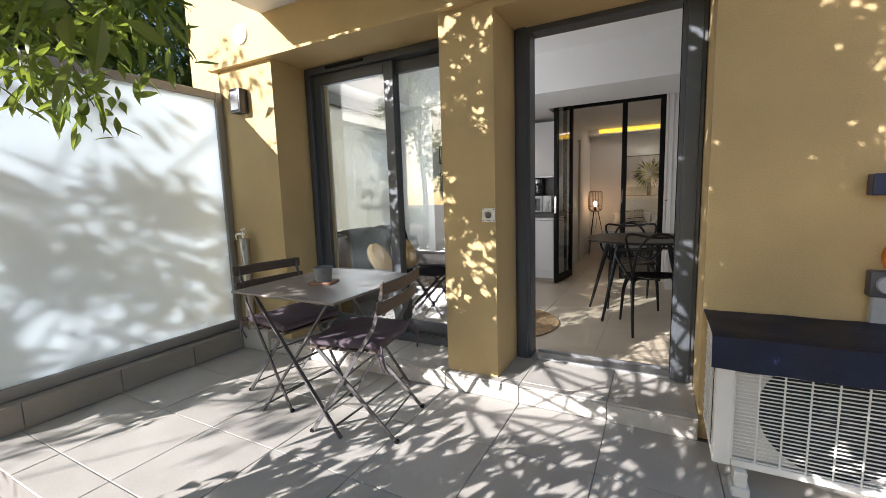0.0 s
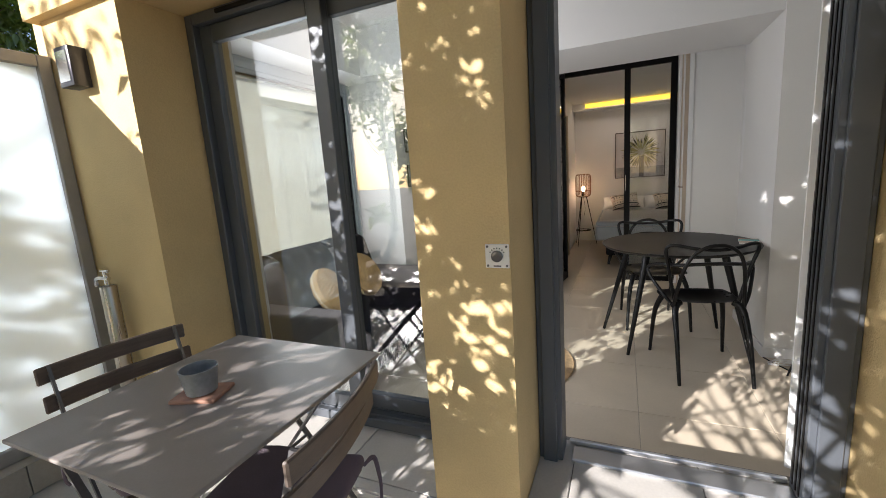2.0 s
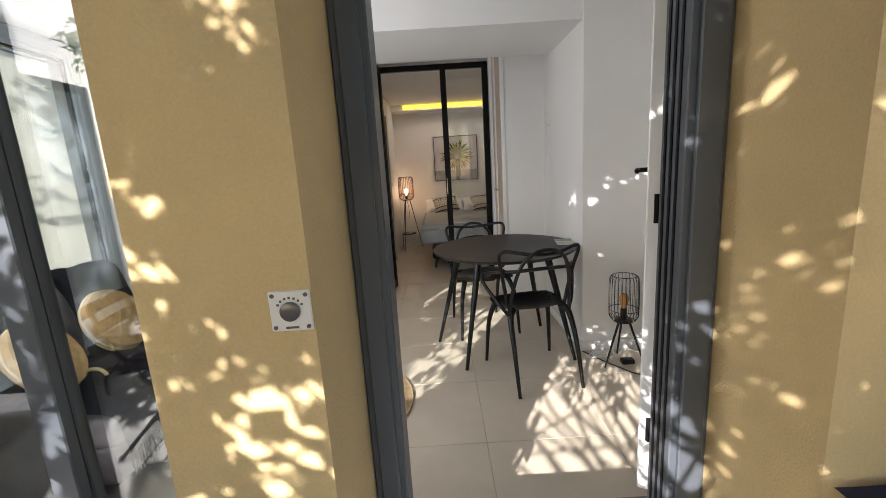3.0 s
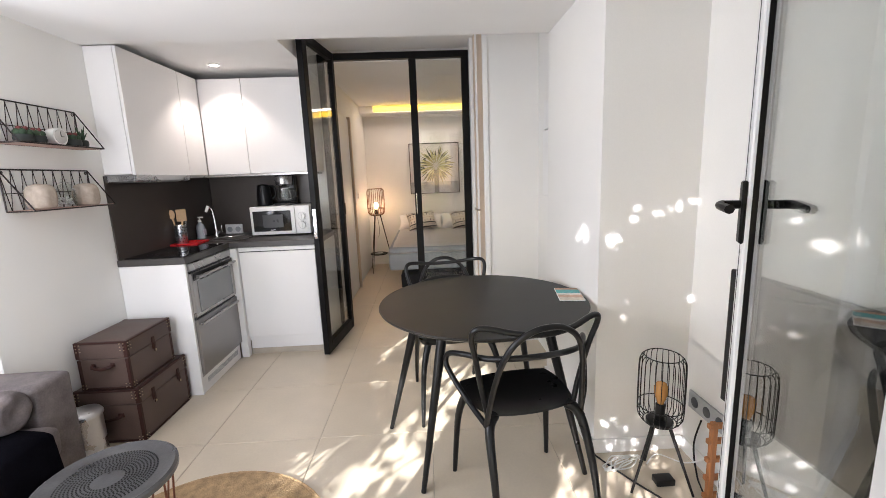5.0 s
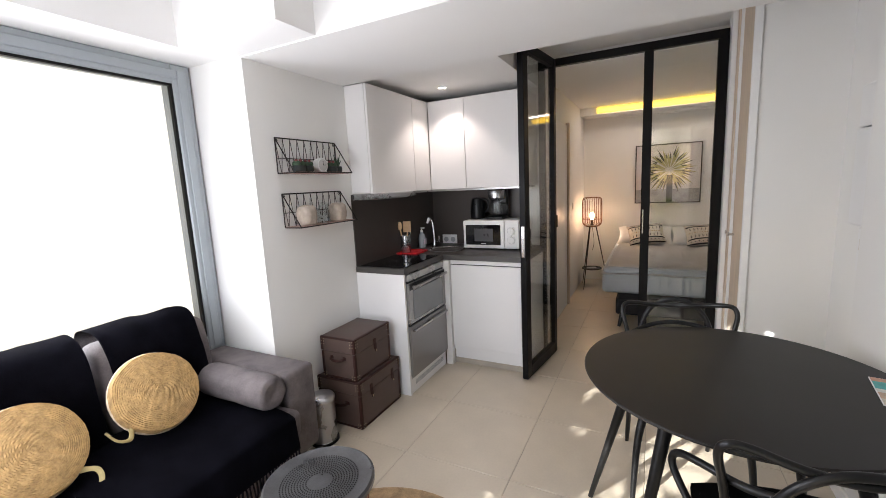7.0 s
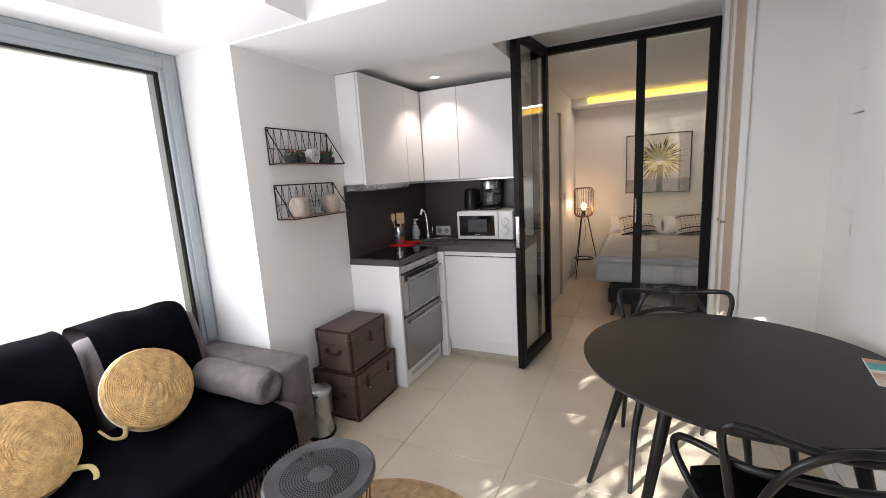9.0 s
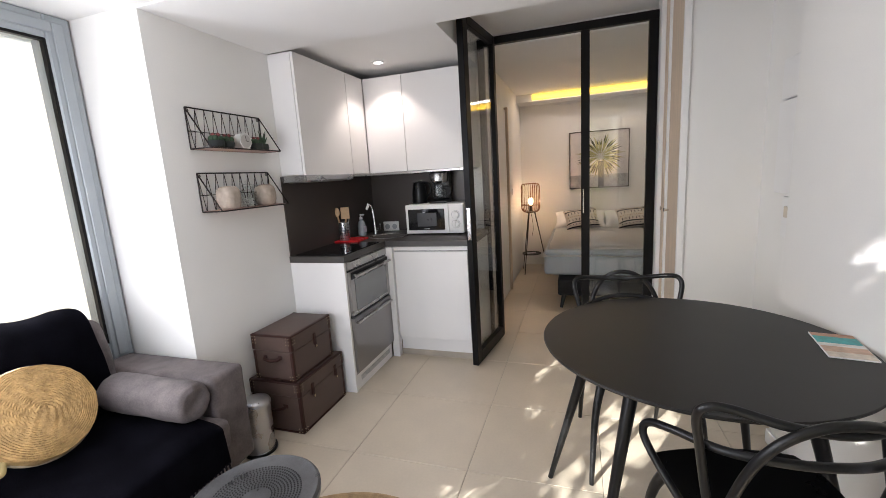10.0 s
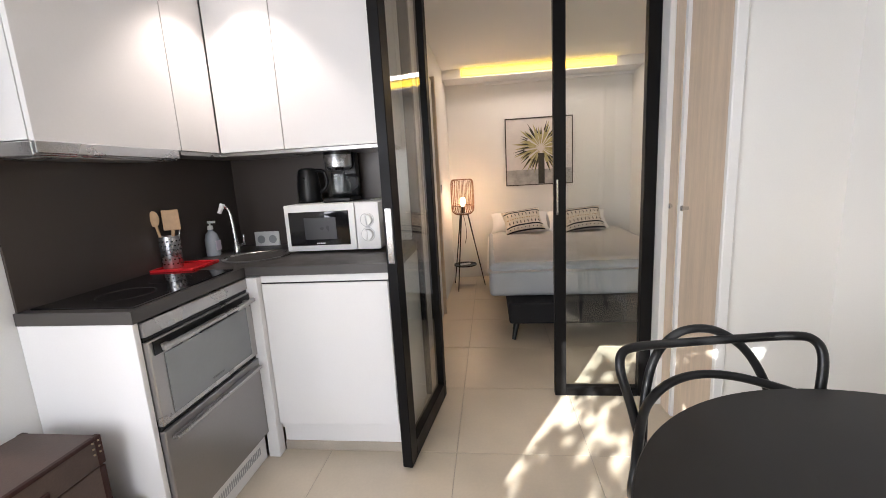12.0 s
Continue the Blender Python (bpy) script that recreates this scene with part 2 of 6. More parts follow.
# left side: window wall, pier, kitchen wall
WX = -2.62
bm = bmesh.new()
strips(bm, [(2.86, 2.9, 0, 2.62), (2.9, 4.29, 0, 0.55), (2.9, 4.29, 2.15, 2.62)], "x", WX - 0.16, WX)
setting("wall_left", bm, PLASTER, "white wall under and over the side window", category="wall")
setting("wall_left_pier", B(-2.8, -2.2, 4.295, 6.25, 0, 2.62), PLASTER, "white plaster wall with wire shelves on it", category="wall")
setting("wall_kitchen", B(-2.8, -1.16, 6.25, 6.37, 0, 2.62), PLASTER, "white wall behind the kitchen units", category="wall")
bm = bmesh.new()
box(bm, -2.199, 0.444, 4.295, 5.06, 2.135, 2.62)
box(bm, WX, -2.345, 2.88, 4.295, 2.152, 2.62)
box(bm, -2.345, -1.70, 4.07, 4.295, 2.142, 2.62)
setting("beam_inner", bm, CEIL, "white boxed beam and soffit under the ceiling", category="beam")
setting("ceiling_living", B(-2.8, 0.9, 2.86, 5.06, 2.50, 2.64), CEIL, "white plaster ceiling of the living room", category="ceiling")
bm = bmesh.new()
box(bm, -2.2, -1.17, 5.06, 6.25, 2.19, 2.60)
setting("ceiling_kitchen", bm, CEIL, "lowered white ceiling over the kitchen corner", category="ceiling")
setting("ceiling_passage", B(-1.17, 0.9, 5.06, 6.37, 2.44, 2.60), CEIL, "white ceiling before the bedroom door", category="ceiling")
# right side
setting("wall_right", B(0.88, 1.0, 2.86, 4.28, 0, 2.62), PLASTER, "white plaster wall of the living room", category="wall")
setting("wall_right_pier", B(0.445, 1.0, 4.28, 5.06, 0, 2.62), PLASTER, "white plaster pier beside the dining table", category="wall")
setting("wall_right_back", B(0.55, 1.0, 5.06, 5.655, 0, 2.62), PLASTER, "white wall with the fuse box", category="wall")
setting("wall_closet", B(0.16, 1.0, 5.655, 6.37, 0, 2.62), PLASTER, "white wall beside the bedroom door", category="wall")
# bedroom
bm = bmesh.new()
box(bm, -1.32, -1.2, 6.37, 9.07, 0, 2.62)
setting("wall_bedroom_left", bm, PLASTER, "white bedroom wall", category="wall")
setting("wall_bedroom_back", B(-1.32, 1.5, 8.95, 9.07, 0, 2.62), PLASTER, "white bedroom wall behind the bed", category="wall")
setting("wall_bedroom_right", B(0.86, 1.0, 6.37, 8.95, 0, 2.62), PLASTER, "white bedroom wall", category="wall")
bm = bmesh.new()
box(bm, -1.2, 0.86, 6.37, 8.95, 2.345, 2.6)
box(bm, -1.198, 0.858, 8.622, 8.948, 2.25, 2.344)
box(bm, -0.75, 0.856, 8.90, 8.946, 2.222, 2.249)
setting("ceiling_bedroom", bm, CEIL, "white bedroom ceiling with a lit bulkhead", category="ceiling")
LED = emit_mat("warm_led", (1.0, 0.64, 0.06), 0.45)
led = thing("led_strip", "glowing yellow led strip along the ceiling bulkhead", "light", pose(-0.205, 8.60, 2.30))
part("diffuser", B(-0.79, 0.79, 0.006, 0.021, -0.034, 0.034, 0.003), LED, led)
# added fill lamp below the ceiling, paler than the yellow strip, brightening the bedroom
_cl = bpy.data.lights.new("led_fill", "AREA")
_cl.shape, _cl.size, _cl.size_y, _cl.energy, _cl.color = "RECTANGLE", 1.5, 0.18, 1.15, (1.0, 0.84, 0.70)
fill_lamp = new("led_fill", _cl)
fill_lamp.matrix_world = look((-0.20, 8.45, 2.335), (-0.20, 8.449, 0))

# outside
setting("ground", B(-60, 60, -60, 60, -0.5, -0.12), SOIL, "brown garden soil around the terrace", category="ground")
setting("floor_base", B(-2.8, 1.0, 2.62, 9.0, -0.12, -0.0028), GROUT_IN, "beige grout bed under the tiles", category="floor")
setting("terrace_base", B(-3.1, 4.5, 0.76, F, -0.2, TZ - 0.01), GROUT_OUT, "grey grout bed under the terrace tiles", category="terrace")


# ---- windows and doors ----
def bar_frame(bm, x0, x1, z0, z1, y0, y1, w, bevel=0.004):
    """Four bars round an opening in the xz plane."""
    box(bm, x0, x0 + w, y0, y1, z0, z1, bevel)
    box(bm, x1 - w, x1, y0, y1, z0, z1, bevel)
    box(bm, x0 + w, x1 - w, y0, y1, z1 - w, z1, bevel)
    box(bm, x0 + w, x1 - w, y0, y1, z0, z0 + w, bevel)


def pane(name, parent, x0, x1, z0, z1, y, material=None):
    ob = part(name, B(x0, x1, y - 0.004, y + 0.004, z0, z1), material or GLASS, parent)
    return ob


# sliding terrace door: fixed frame and two glazed leaves
sl = tagged(new("window_1"), "grey aluminium sliding terrace door with two glazed leaves", "window", "", "structure")
bm = bmesh.new()
bar_frame(bm, -2.373, -1.047, SZ, 2.168, REV, REV + 0.16, 0.05)
part("window_frame", bm, GREYFRAME, sl)
bm = bmesh.new()
box(bm, -2.15, -1.80, REV - 0.012, REV, 2.135, 2.155, 0.003)
part("vent_grille", bm, BLACKFRAME, sl)
bm = bmesh.new()
for k in range(3):
    box(bm, -2.322, -1.098, REV + 0.03 + k * 0.045, REV + 0.038 + k * 0.045, SZ + 0.045, SZ + 0.058)
part("bottom_track", bm, GREYFRAME, sl)
for nm, x0, x1, yy in (("leaf", -2.323, -1.588, REV + 0.055), ("leaf", -1.672, -1.098, REV + 0.105)):
    bm = bmesh.new()
    bar_frame(bm, x0, x1, SZ + 0.052, 2.117, yy - 0.02, yy + 0.02, 0.078)
    lf = part(nm, bm, GREYFRAME, sl)
    pane("pane", lf, x0 + 0.073, x1 - 0.073, SZ + 0.125, 2.044, yy, COATED)
bm = bmesh.new()
box(bm, -1.645, -1.625, REV + 0.074, REV + 0.09, 0.95, 1.18, 0.006)
part("pull_handle", bm, BLACKFRAME, sl)

# terrace door: frame in the opening, leaf swung inwards
dr = tagged(new("door_1"), "open grey aluminium glazed terrace door swung into the room", "door", "", "structure")
bm = bmesh.new()
for x0, x1 in ((-0.725, -0.632), (0.14, 0.248)):
    box(bm, x0, x1, 2.66, 2.775, SZ, 2.19, 0.004)
    box(bm, x0 + 0.02, x1 - 0.02, 2.645, 2.66, SZ, 2.17, 0.003)
box(bm, -0.632, 0.14, 2.66, 2.775, 2.10, 2.19, 0.004)
part("door_frame", bm, GREYFRAME, dr)
bm = bmesh.new()
for y in (2.685, 2.715, 2.745):
    box(bm, 0.1372, 0.1412, y, y + 0.010, SZ + 0.03, 2.098)
part("frame_seal", bm, BLACKFRAME, dr, "black rubber seals in the door frame")
bm = bmesh.new()
box(bm, -0.60, 0.14, 2.67, 2.76, SZ - 0.004, SZ + 0.012, 0.004)
box(bm, -0.62, 0.14, 2.78, 2.80, SZ + 0.002, SZ + 0.022, 0.004)
part("threshold", bm, mat("brushed_aluminium", (0.62, 0.63, 0.65), 0.35, metal=0.9, var=0.08, scale=3, fine=200, bump=0.03), dr, "bright aluminium threshold")
leaf_m = pose(0.165, 2.845, 0, 0, 0, 62.3)
LW = 0.81
bm = bmesh.new()
w = 0.055
for a in ((0, w, SZ + 0.02, 2.10), (LW - w, LW, SZ + 0.02, 2.10), (w, LW - w, 2.02, 2.10), (w, LW - w, SZ + 0.02, SZ + 0.11)):
    box(bm, a[0], a[1], -0.022, 0.022, a[2], a[3], 0.004)
bmesh.ops.transform(bm, matrix=leaf_m, verts=bm.verts)
lf = part("leaf", bm, mat("white_lacquered_aluminium", (0.72, 0.73, 0.74), 0.4, metal=0.0, var=0.05, bump=0.02), dr)
bm = bmesh.new()
box(bm, LW + 0.0005, LW + 0.003, -0.008, 0.008, SZ + 0.02, 2.10)
box(bm, LW - w - 0.004, LW - w, -0.012, 0.012, SZ + 0.11, 2.02)
box(bm, LW - 0.022, LW - 0.017, -0.0228, 0.0228, SZ + 0.02, 2.098)
bmesh.ops.transform(bm, matrix=leaf_m, verts=bm.verts)
part("gasket", bm, BLACKFRAME, lf)
bm = B(w - 0.005, LW - w + 0.005, -0.006, 0.006, SZ + 0.105, 2.025)
bmesh.ops.transform(bm, matrix=leaf_m, verts=bm.verts)
part("pane", bm, COATED, lf)
bm = bmesh.new()
for s in (-1, 1):
    box(bm, LW - 0.055, LW - 0.02, s * 0.027 - 0.006, s * 0.027 + 0.006, 1.14, 1.30, 0.004)
    cyl(bm, (LW - 0.038, s * 0.03, 1.24), (LW - 0.038, s * 0.075, 1.24), 0.011)
    tube(bm, curve([(LW - 0.038, s * 0.075, 1.24), (LW - 0.07, s * 0.08, 1.24), (LW - 0.16, s * 0.075, 1.238)], 5), 0.011, 8)
bmesh.ops.transform(bm, matrix=leaf_m, verts=bm.verts)
part("door_handle", bm, BLACKFRAME, lf, "black lever handle", smooth=40)
bm = bmesh.new()
for z in (0.35, 1.1, 1.9):
    cyl(bm, (0.175, 2.85, z), (0.175, 2.85, z + 0.09), 0.012)
part("hinge", bm, BLACKFRAME, dr, smooth=40)

# side window above the sofa
sw = tagged(new("window_2"), "large grey framed side window over the sofa", "window", "", "structure")
bm = bmesh.new()
fw = 0.10
for y0, y1, z0, z1 in ((2.9, 2.9 + fw, 0.55, 2.15), (4.285 - fw, 4.285, 0.55, 2.15), (2.9 + fw, 4.285 - fw, 2.15 - fw, 2.15), (2.9 + fw, 4.285 - fw, 0.55, 0.55 + fw)):
    box(bm, WX - 0.10, WX + 0.012, y0, y1, z0, z1, 0.006)
for y0, y1, z0, z1 in ((2.93, 2.9 + fw - 0.025, 0.58, 2.12), (4.285 - fw + 0.025, 4.255, 0.58, 2.12), (2.977, 4.208, 2.15 - fw + 0.025, 2.12)):
    box(bm, WX + 0.012, WX + 0.02, y0, y1, z0, z1, 0.003)
part("window_frame", bm, mat("light_grey_aluminium", (0.33, 0.36, 0.38), 0.4, metal=0.2, var=0.05, bump=0.02), sw)
bm = bmesh.new()
for y0, y1, z0, z1 in ((2.9 + fw, 2.912 + fw, 0.55 + fw, 2.15 - fw), (4.273 - fw, 4.285 - fw, 0.55 + fw, 2.15 - fw), (2.912 + fw, 4.273 - fw, 2.138 - fw, 2.15 - fw), (2.912 + fw, 4.273 - fw, 0.55 + fw, 0.562 + fw)):
    box(bm, WX - 0.02, WX + 0.004, y0, y1, z0, z1)
part("gasket", bm, BLACKFRAME, sw, "black rubber glazing gasket")
part("pane", B(WX - 0.016, WX - 0.008, 2.9 + fw - 0.01, 4.285 - fw + 0.01, 0.55 + fw - 0.01, 2.15 - fw + 0.01), GLASS, sw)
part("window_sill", B(WX - 0.02, WX + 0.05, 2.885, 4.2859, 0.525, 0.549, 0.004), WHITEPAINT, sw)

# bedroom glass partition: fixed pane, top rail, folded leaf
bd = tagged(new("door_2"), "black steel framed glass bedroom door, folded open", "door", "", "structure")
BY0, BY1 = 6.18, 6.225
bm = bmesh.new()
box(bm, -1.16, 0.095, BY0, BY1, 2.315, 2.37, 0.003)
box(bm, 0.035, 0.095, BY0, BY1, 0.0, 2.315, 0.003)
box(bm, -0.405, -0.345, BY0, BY1, 0.0, 2.315, 0.003)
box(bm, -0.345, 0.035, BY0, BY1, 0.0, 0.05, 0.003)
box(bm, -1.16, -1.11, BY0, BY1, 0.0, 2.315, 0.003)
part("door_frame", bm, BLACKFRAME, bd)
pane("pane", bd, -0.35, 0.04, 0.045, 2.32, (BY0 + BY1) / 2)
bm = bmesh.new()
box(bm, -0.395, -0.385, BY0 - 0.014, BY0, 1.02, 1.20, 0.003)
part("latch", bm, mat("polished_steel", (0.7, 0.7, 0.7), 0.2, metal=1.0, var=0.05, bump=0), bd)
fm = pose(-1.04, 6.17, 0, 0, 0, -98)
bm = bmesh.new()
FW = 0.62
for a in ((0, 0.05, 0.012, 2.36), (FW - 0.075, FW, 0.012, 2.36), (0.05, FW - 0.075, 2.30, 2.36), (0.05, FW - 0.075, 0.012, 0.10)):
    box(bm, a[0], a[1], -0.022, 0.022, a[2], a[3], 0.003)
bmesh.ops.transform(bm, matrix=fm, verts=bm.verts)
lf = part("folding_leaf", bm, BLACKFRAME, bd)
bm = B(0.045, FW - 0.07, -0.005, 0.005, 0.095, 2.305)
bmesh.ops.transform(bm, matrix=fm, verts=bm.verts)
part("pane", bm, GLASS, lf)
bm = B(FW - 0.01, FW + 0.004, -0.014, 0.014, 0.92, 1.14, 0.003)
bmesh.ops.transform(bm, matrix=fm, verts=bm.verts)
part("lock_plate", bm, bpy.data.materials["polished_steel"], lf, "bright steel lock plate")
# jamb: white edge, oak faces and a steel strip
setting("trim_white", B(0.097, 0.125, 6.10, 6.24, 0, 2.44, 0.003), WHITEPAINT, "white lacquered door jamb", category="trim")
bm = bmesh.new()
box(bm, 0.125, 0.158, 6.02, 6.24, 0, 2.44)
box(bm, 0.142, 0.158, 5.665, 5.99, 0, 2.44)
setting("trim_oak", bm, OAK, "pale oak lining of the sliding door pocket", category="trim")
setting("trim_steel", B(0.128, 0.156, 5.992, 6.018, 0, 2.44, 0.002), WHITEPAINT, "white edge of the sliding door", category="trim")
setting("trim_corner", B(0.136, 0.175, 5.64, 5.665, 0, 2.44, 0.004), WHITEPAINT, "white corner bead beside the oak lining", category="trim")
bm = bmesh.new()
for yy in (5.94, 6.07):
    cyl(bm, (0.142, yy, 1.05), (0.118, yy, 1.05), 0.008)
    cyl(bm, (0.118, yy, 1.05), (0.112, yy, 1.05), 0.013)
setting("trim_stop", bm, bpy.data.materials["polished_steel"], "small steel door stops", smooth=40, category="trim")

# frosted screen on the kerb
sc = tagged(new("screen"), "frosted glass privacy screen in a grey frame", "screen", "", "structure")
PX = -2.95
bm = bmesh.new()
for y0, y1, z0, z1 in ((2.255, 2.31, 0.182, 2.01), (0.74, 2.255, 1.955, 2.01), (0.74, 2.255, 0.182, 0.25), (0.74, 0.79, 0.25, 1.955)):
    box(bm, PX - 0.03, PX + 0.03, y0, y1, z0, z1, 0.004)
part("window_frame", bm, mat("warm_grey_aluminium", (0.30, 0.29, 0.28), 0.45, metal=0.3, var=0.08, bump=0.03), sc)
part("pane", B(PX - 0.006, PX + 0.006, 0.78, 2.262, 0.24, 1.965), FROST, sc)

# cream canvas screen beyond the side window
cs = tagged(new("canvas_screen"), "cream canvas privacy screen outside the side window", "screen", "", "structure")
part("cloth", B(-3.905, -3.897, 3.02, 9.0, 0.05, 2.43), CANVAS, cs)
bm = bmesh.new()
for y in (3.02, 8.96):
    box(bm, -3.95, -3.906, y, y + 0.04, -0.15, 2.45, 0.003)
box(bm, -3.95, -3.906, 3.06, 8.96, 2.43, 2.47, 0.003)
part("post", bm, GREYFRAME, cs)


# ---- plants outside ----
LEAF = translucent_mat("green_leaf", (0.10, 0.155, 0.03), 0.5, 0.35, 0.06, (0.30, 0.38, 0.05))
BARK = mat("bark", (0.13, 0.10, 0.07), 0.95, var=0.4, scale=12, fine=50, bump=0.8, dist=0.01, stretch=(4, 4, 1))


def leaves_mesh(name, pts, length, width, rng, droop=0.4, outline=((0.45, 0.5),)):
    """Many small folded leaves at the given points, one mesh; outline: (along, half width) stations."""
    n = len(pts)
    yaw = rng.uniform(0, 2 * np.pi, n)
    pit = rng.normal(-droop, 0.5, n)
    rol = rng.uniform(-0.9, 0.9, n)
    L = length * rng.uniform(0.6, 1.25, n)
    W = width * rng.uniform(0.7, 1.2, n)
    d = np.stack([np.cos(yaw) * np.cos(pit), np.sin(yaw) * np.cos(pit), np.sin(pit)], 1)
    s0 = np.stack([-np.sin(yaw), np.cos(yaw), np.zeros(n)], 1)
    u0 = np.cross(d, s0)
    s = s0 * np.cos(rol)[:, None] + u0 * np.sin(rol)[:, None]
    u = np.cross(d, s)
    P = np.asarray(pts)
    k = len(outline)
    v = np.empty((n, 3 * k + 2, 3))
    v[:, 0] = P
    v[:, -1] = P + d * L[:, None] - u * (L * 0.08)[:, None]
    for i, (t, h) in enumerate(outline):
        mid = P + d * (L * t)[:, None]
        side, lift = s * (W * h)[:, None], u * (W * h * 0.3)[:, None]
        v[:, 1 + 3 * i], v[:, 2 + 3 * i], v[:, 3 + 3 * i] = mid + side + lift, mid, mid - side + lift
    tris = [(0, 1, 2), (0, 2, 3), (3 * k - 2, 3 * k + 1, 3 * k - 1), (3 * k - 1, 3 * k + 1, 3 * k)]
    for i in range(k - 1):
        q = 3 * i
        tris += [(q + 1, q + 4, q + 5), (q + 1, q + 5, q + 2), (q + 2, q + 5, q + 6), (q + 2, q + 6, q + 3)]
    base = np.arange(n)[:, None] * (3 * k + 2)
    f = np.concatenate([base + np.array(t) for t in tris])
    me = bpy.data.meshes.new(name)
    me.from_pydata(v.reshape(-1, 3).tolist(), [], f.tolist())
    me.materials.append(LEAF)
    return me


def tree(label, base, top, clumps, per, length, width, seed, spread=0.28, group="garden trees"):
    """A tapered trunk, limbs to each clump and a crown of small leaves with gaps."""
    rng = np.random.default_rng(seed)
    t = thing("tree", label, "tree", Matrix.Translation(base), group)
    b0 = Vector(base)
    bm = bmesh.new()
    tp = Vector(top) - b0
    tube(bm, curve([(0, 0, 0), tp * 0.35 + Vector((0.08, 0.05, 0)), tp * 0.7 - Vector((0.06, 0, 0)), tp], 5), [0.11 - 0.0048 * i for i in range(16)], 10)
    part("trunk", bm, BARK, t, smooth=60)
    bm = bmesh.new()
    for i, c in enumerate(clumps):
        st = tp * (0.45 + 0.5 * rng.random())
        e = Vector(c) - b0
        mid = (st + e) / 2 + Vector(rng.normal(0, 0.12, 3))
        tube(bm, curve([st, mid, e], 4), [0.012 - 0.0011 * k for k in range(9)], 5)
    part("limb", bm, BARK, t, smooth=60)
    pts = []
    for c in clumps:
        k = int(per * rng.uniform(0.6, 1.4))
        q = rng.normal(0, 1, (k, 3))
        q *= (rng.random(k) ** 0.4 / np.linalg.norm(q, axis=1))[:, None]
        r = spread * rng.uniform(0.7, 1.35)
        pts.append(np.array(Vector(c) - b0) + q * np.array([r, r, r * 0.75]))
    me = leaves_mesh("crown", np.concatenate(pts), length, width, rng)
    ob = new("crown", me)
    ob.parent = t
    ob["kind"] = "stuff"
    return t


def sun_clumps(seed, n, u0, u1, z0, z1, back, depth):
    """Clump centres of a crown that stands between the sun and the terrace."""
    rng = np.random.default_rng(seed)
    out = []
    for _ in range(n):
        x0, z = rng.uniform(u0, u1), rng.uniform(z0, z1)
        s = back + rng.uniform(-depth, depth)
        out.append((x0 - 0.461 * s, F - 0.887 * s, z + 0.42 * s))
    return out


def side_clumps(seed, n, y0, y1, z0, z1, back, depth):
    """Clump centres of a crown that stands between the sun and the frosted screen."""
    rng = np.random.default_rng(seed)
    out = []
    for _ in range(n):
        y, z = rng.uniform(y0, y1), rng.uniform(z0, z1)
        s = back + rng.uniform(-depth, depth)
        out.append((-2.95 - 0.461 * s, y - 0.887 * s, z + 0.42 * s))
    return out


shade = tree("tall leafy tree shading the terrace", (-1.55, -1.95, -0.12), (-1.6, -1.75, 3.4),
             sun_clumps(3, 24, -2.08, -1.1, 0.2, 2.5, 3.1, 0.35) + sun_clumps(12, 6, -2.25, -1.85, 1.2, 1.95, 3.1, 0.35) + sun_clumps(11, 9, -1.65, -1.12, 1.5, 2.15, 3.1, 0.35) + sun_clumps(4, 6, -2.1, -0.6, -1.2, 0.2, 3.1, 0.35) + sun_clumps(7, 28, -1.15, -0.4, 1.02, 2.4, 3.1, 0.35), 64, 0.125, 0.07, 11, 0.23)
tree("tall leafy tree shading the terrace", (-1.2, -1.3, -0.12), (-1.2, -1.0, 3.5),
     sun_clumps(5, 55, 0.3, 1.8, 0.3, 2.5, 3.2, 0.35) + sun_clumps(6, 19, 0.0, 1.7, -1.2, 0.15, 3.2, 0.35) + sun_clumps(10, 12, -0.9, 0.0, -1.2, -0.1, 3.2, 0.35) + sun_clumps(13, 4, -1.05, -0.85, 0.3, 0.8, 3.2, 0.35) + sun_clumps(8, 34, -0.6, 0.4, 1.05, 2.4, 3.2, 0.35) + sun_clumps(9, 8, 0.22, 0.8, 0.0, 0.95, 3.2, 0.35) + sun_clumps(15, 4, -0.68, -0.5, 1.55, 1.85, 3.2, 0.35) + sun_clumps(14, 12, 0.22, 0.48, 0.25, 2.3, 3.2, 0.35), 64, 0.125, 0.07, 12, 0.23)
tree("leafy tree far beyond the frosted screen", (-6.6, -6.2, -0.12), (-6.6, -6.1, 4.0), [(-6.6 + random.uniform(-0.6, 0.6), random.uniform(-7.4, -4.7), random.uniform(3.2, 5.6)) for _ in range(14)] + side_clumps(21, 9, 0.7, 2.2, 0.3, 1.75, 6.0, 0.4), 60, 0.13, 0.05, 13, 0.27)
for k, (bx, by) in enumerate(((-7.2, 2.2), (-7.6, 5.4), (-8.6, 0.6))):
    tree("dense green shrub behind the frosted screen", (bx, by, -0.12), (bx, by + 0.2, 4.2), [(bx + random.uniform(-0.8, 0.8), by + random.uniform(-1.8, 1.8), random.uniform(1.4, 6.2)) for _ in range(260)], 130, 0.17, 0.06, 14 + k, 0.38)


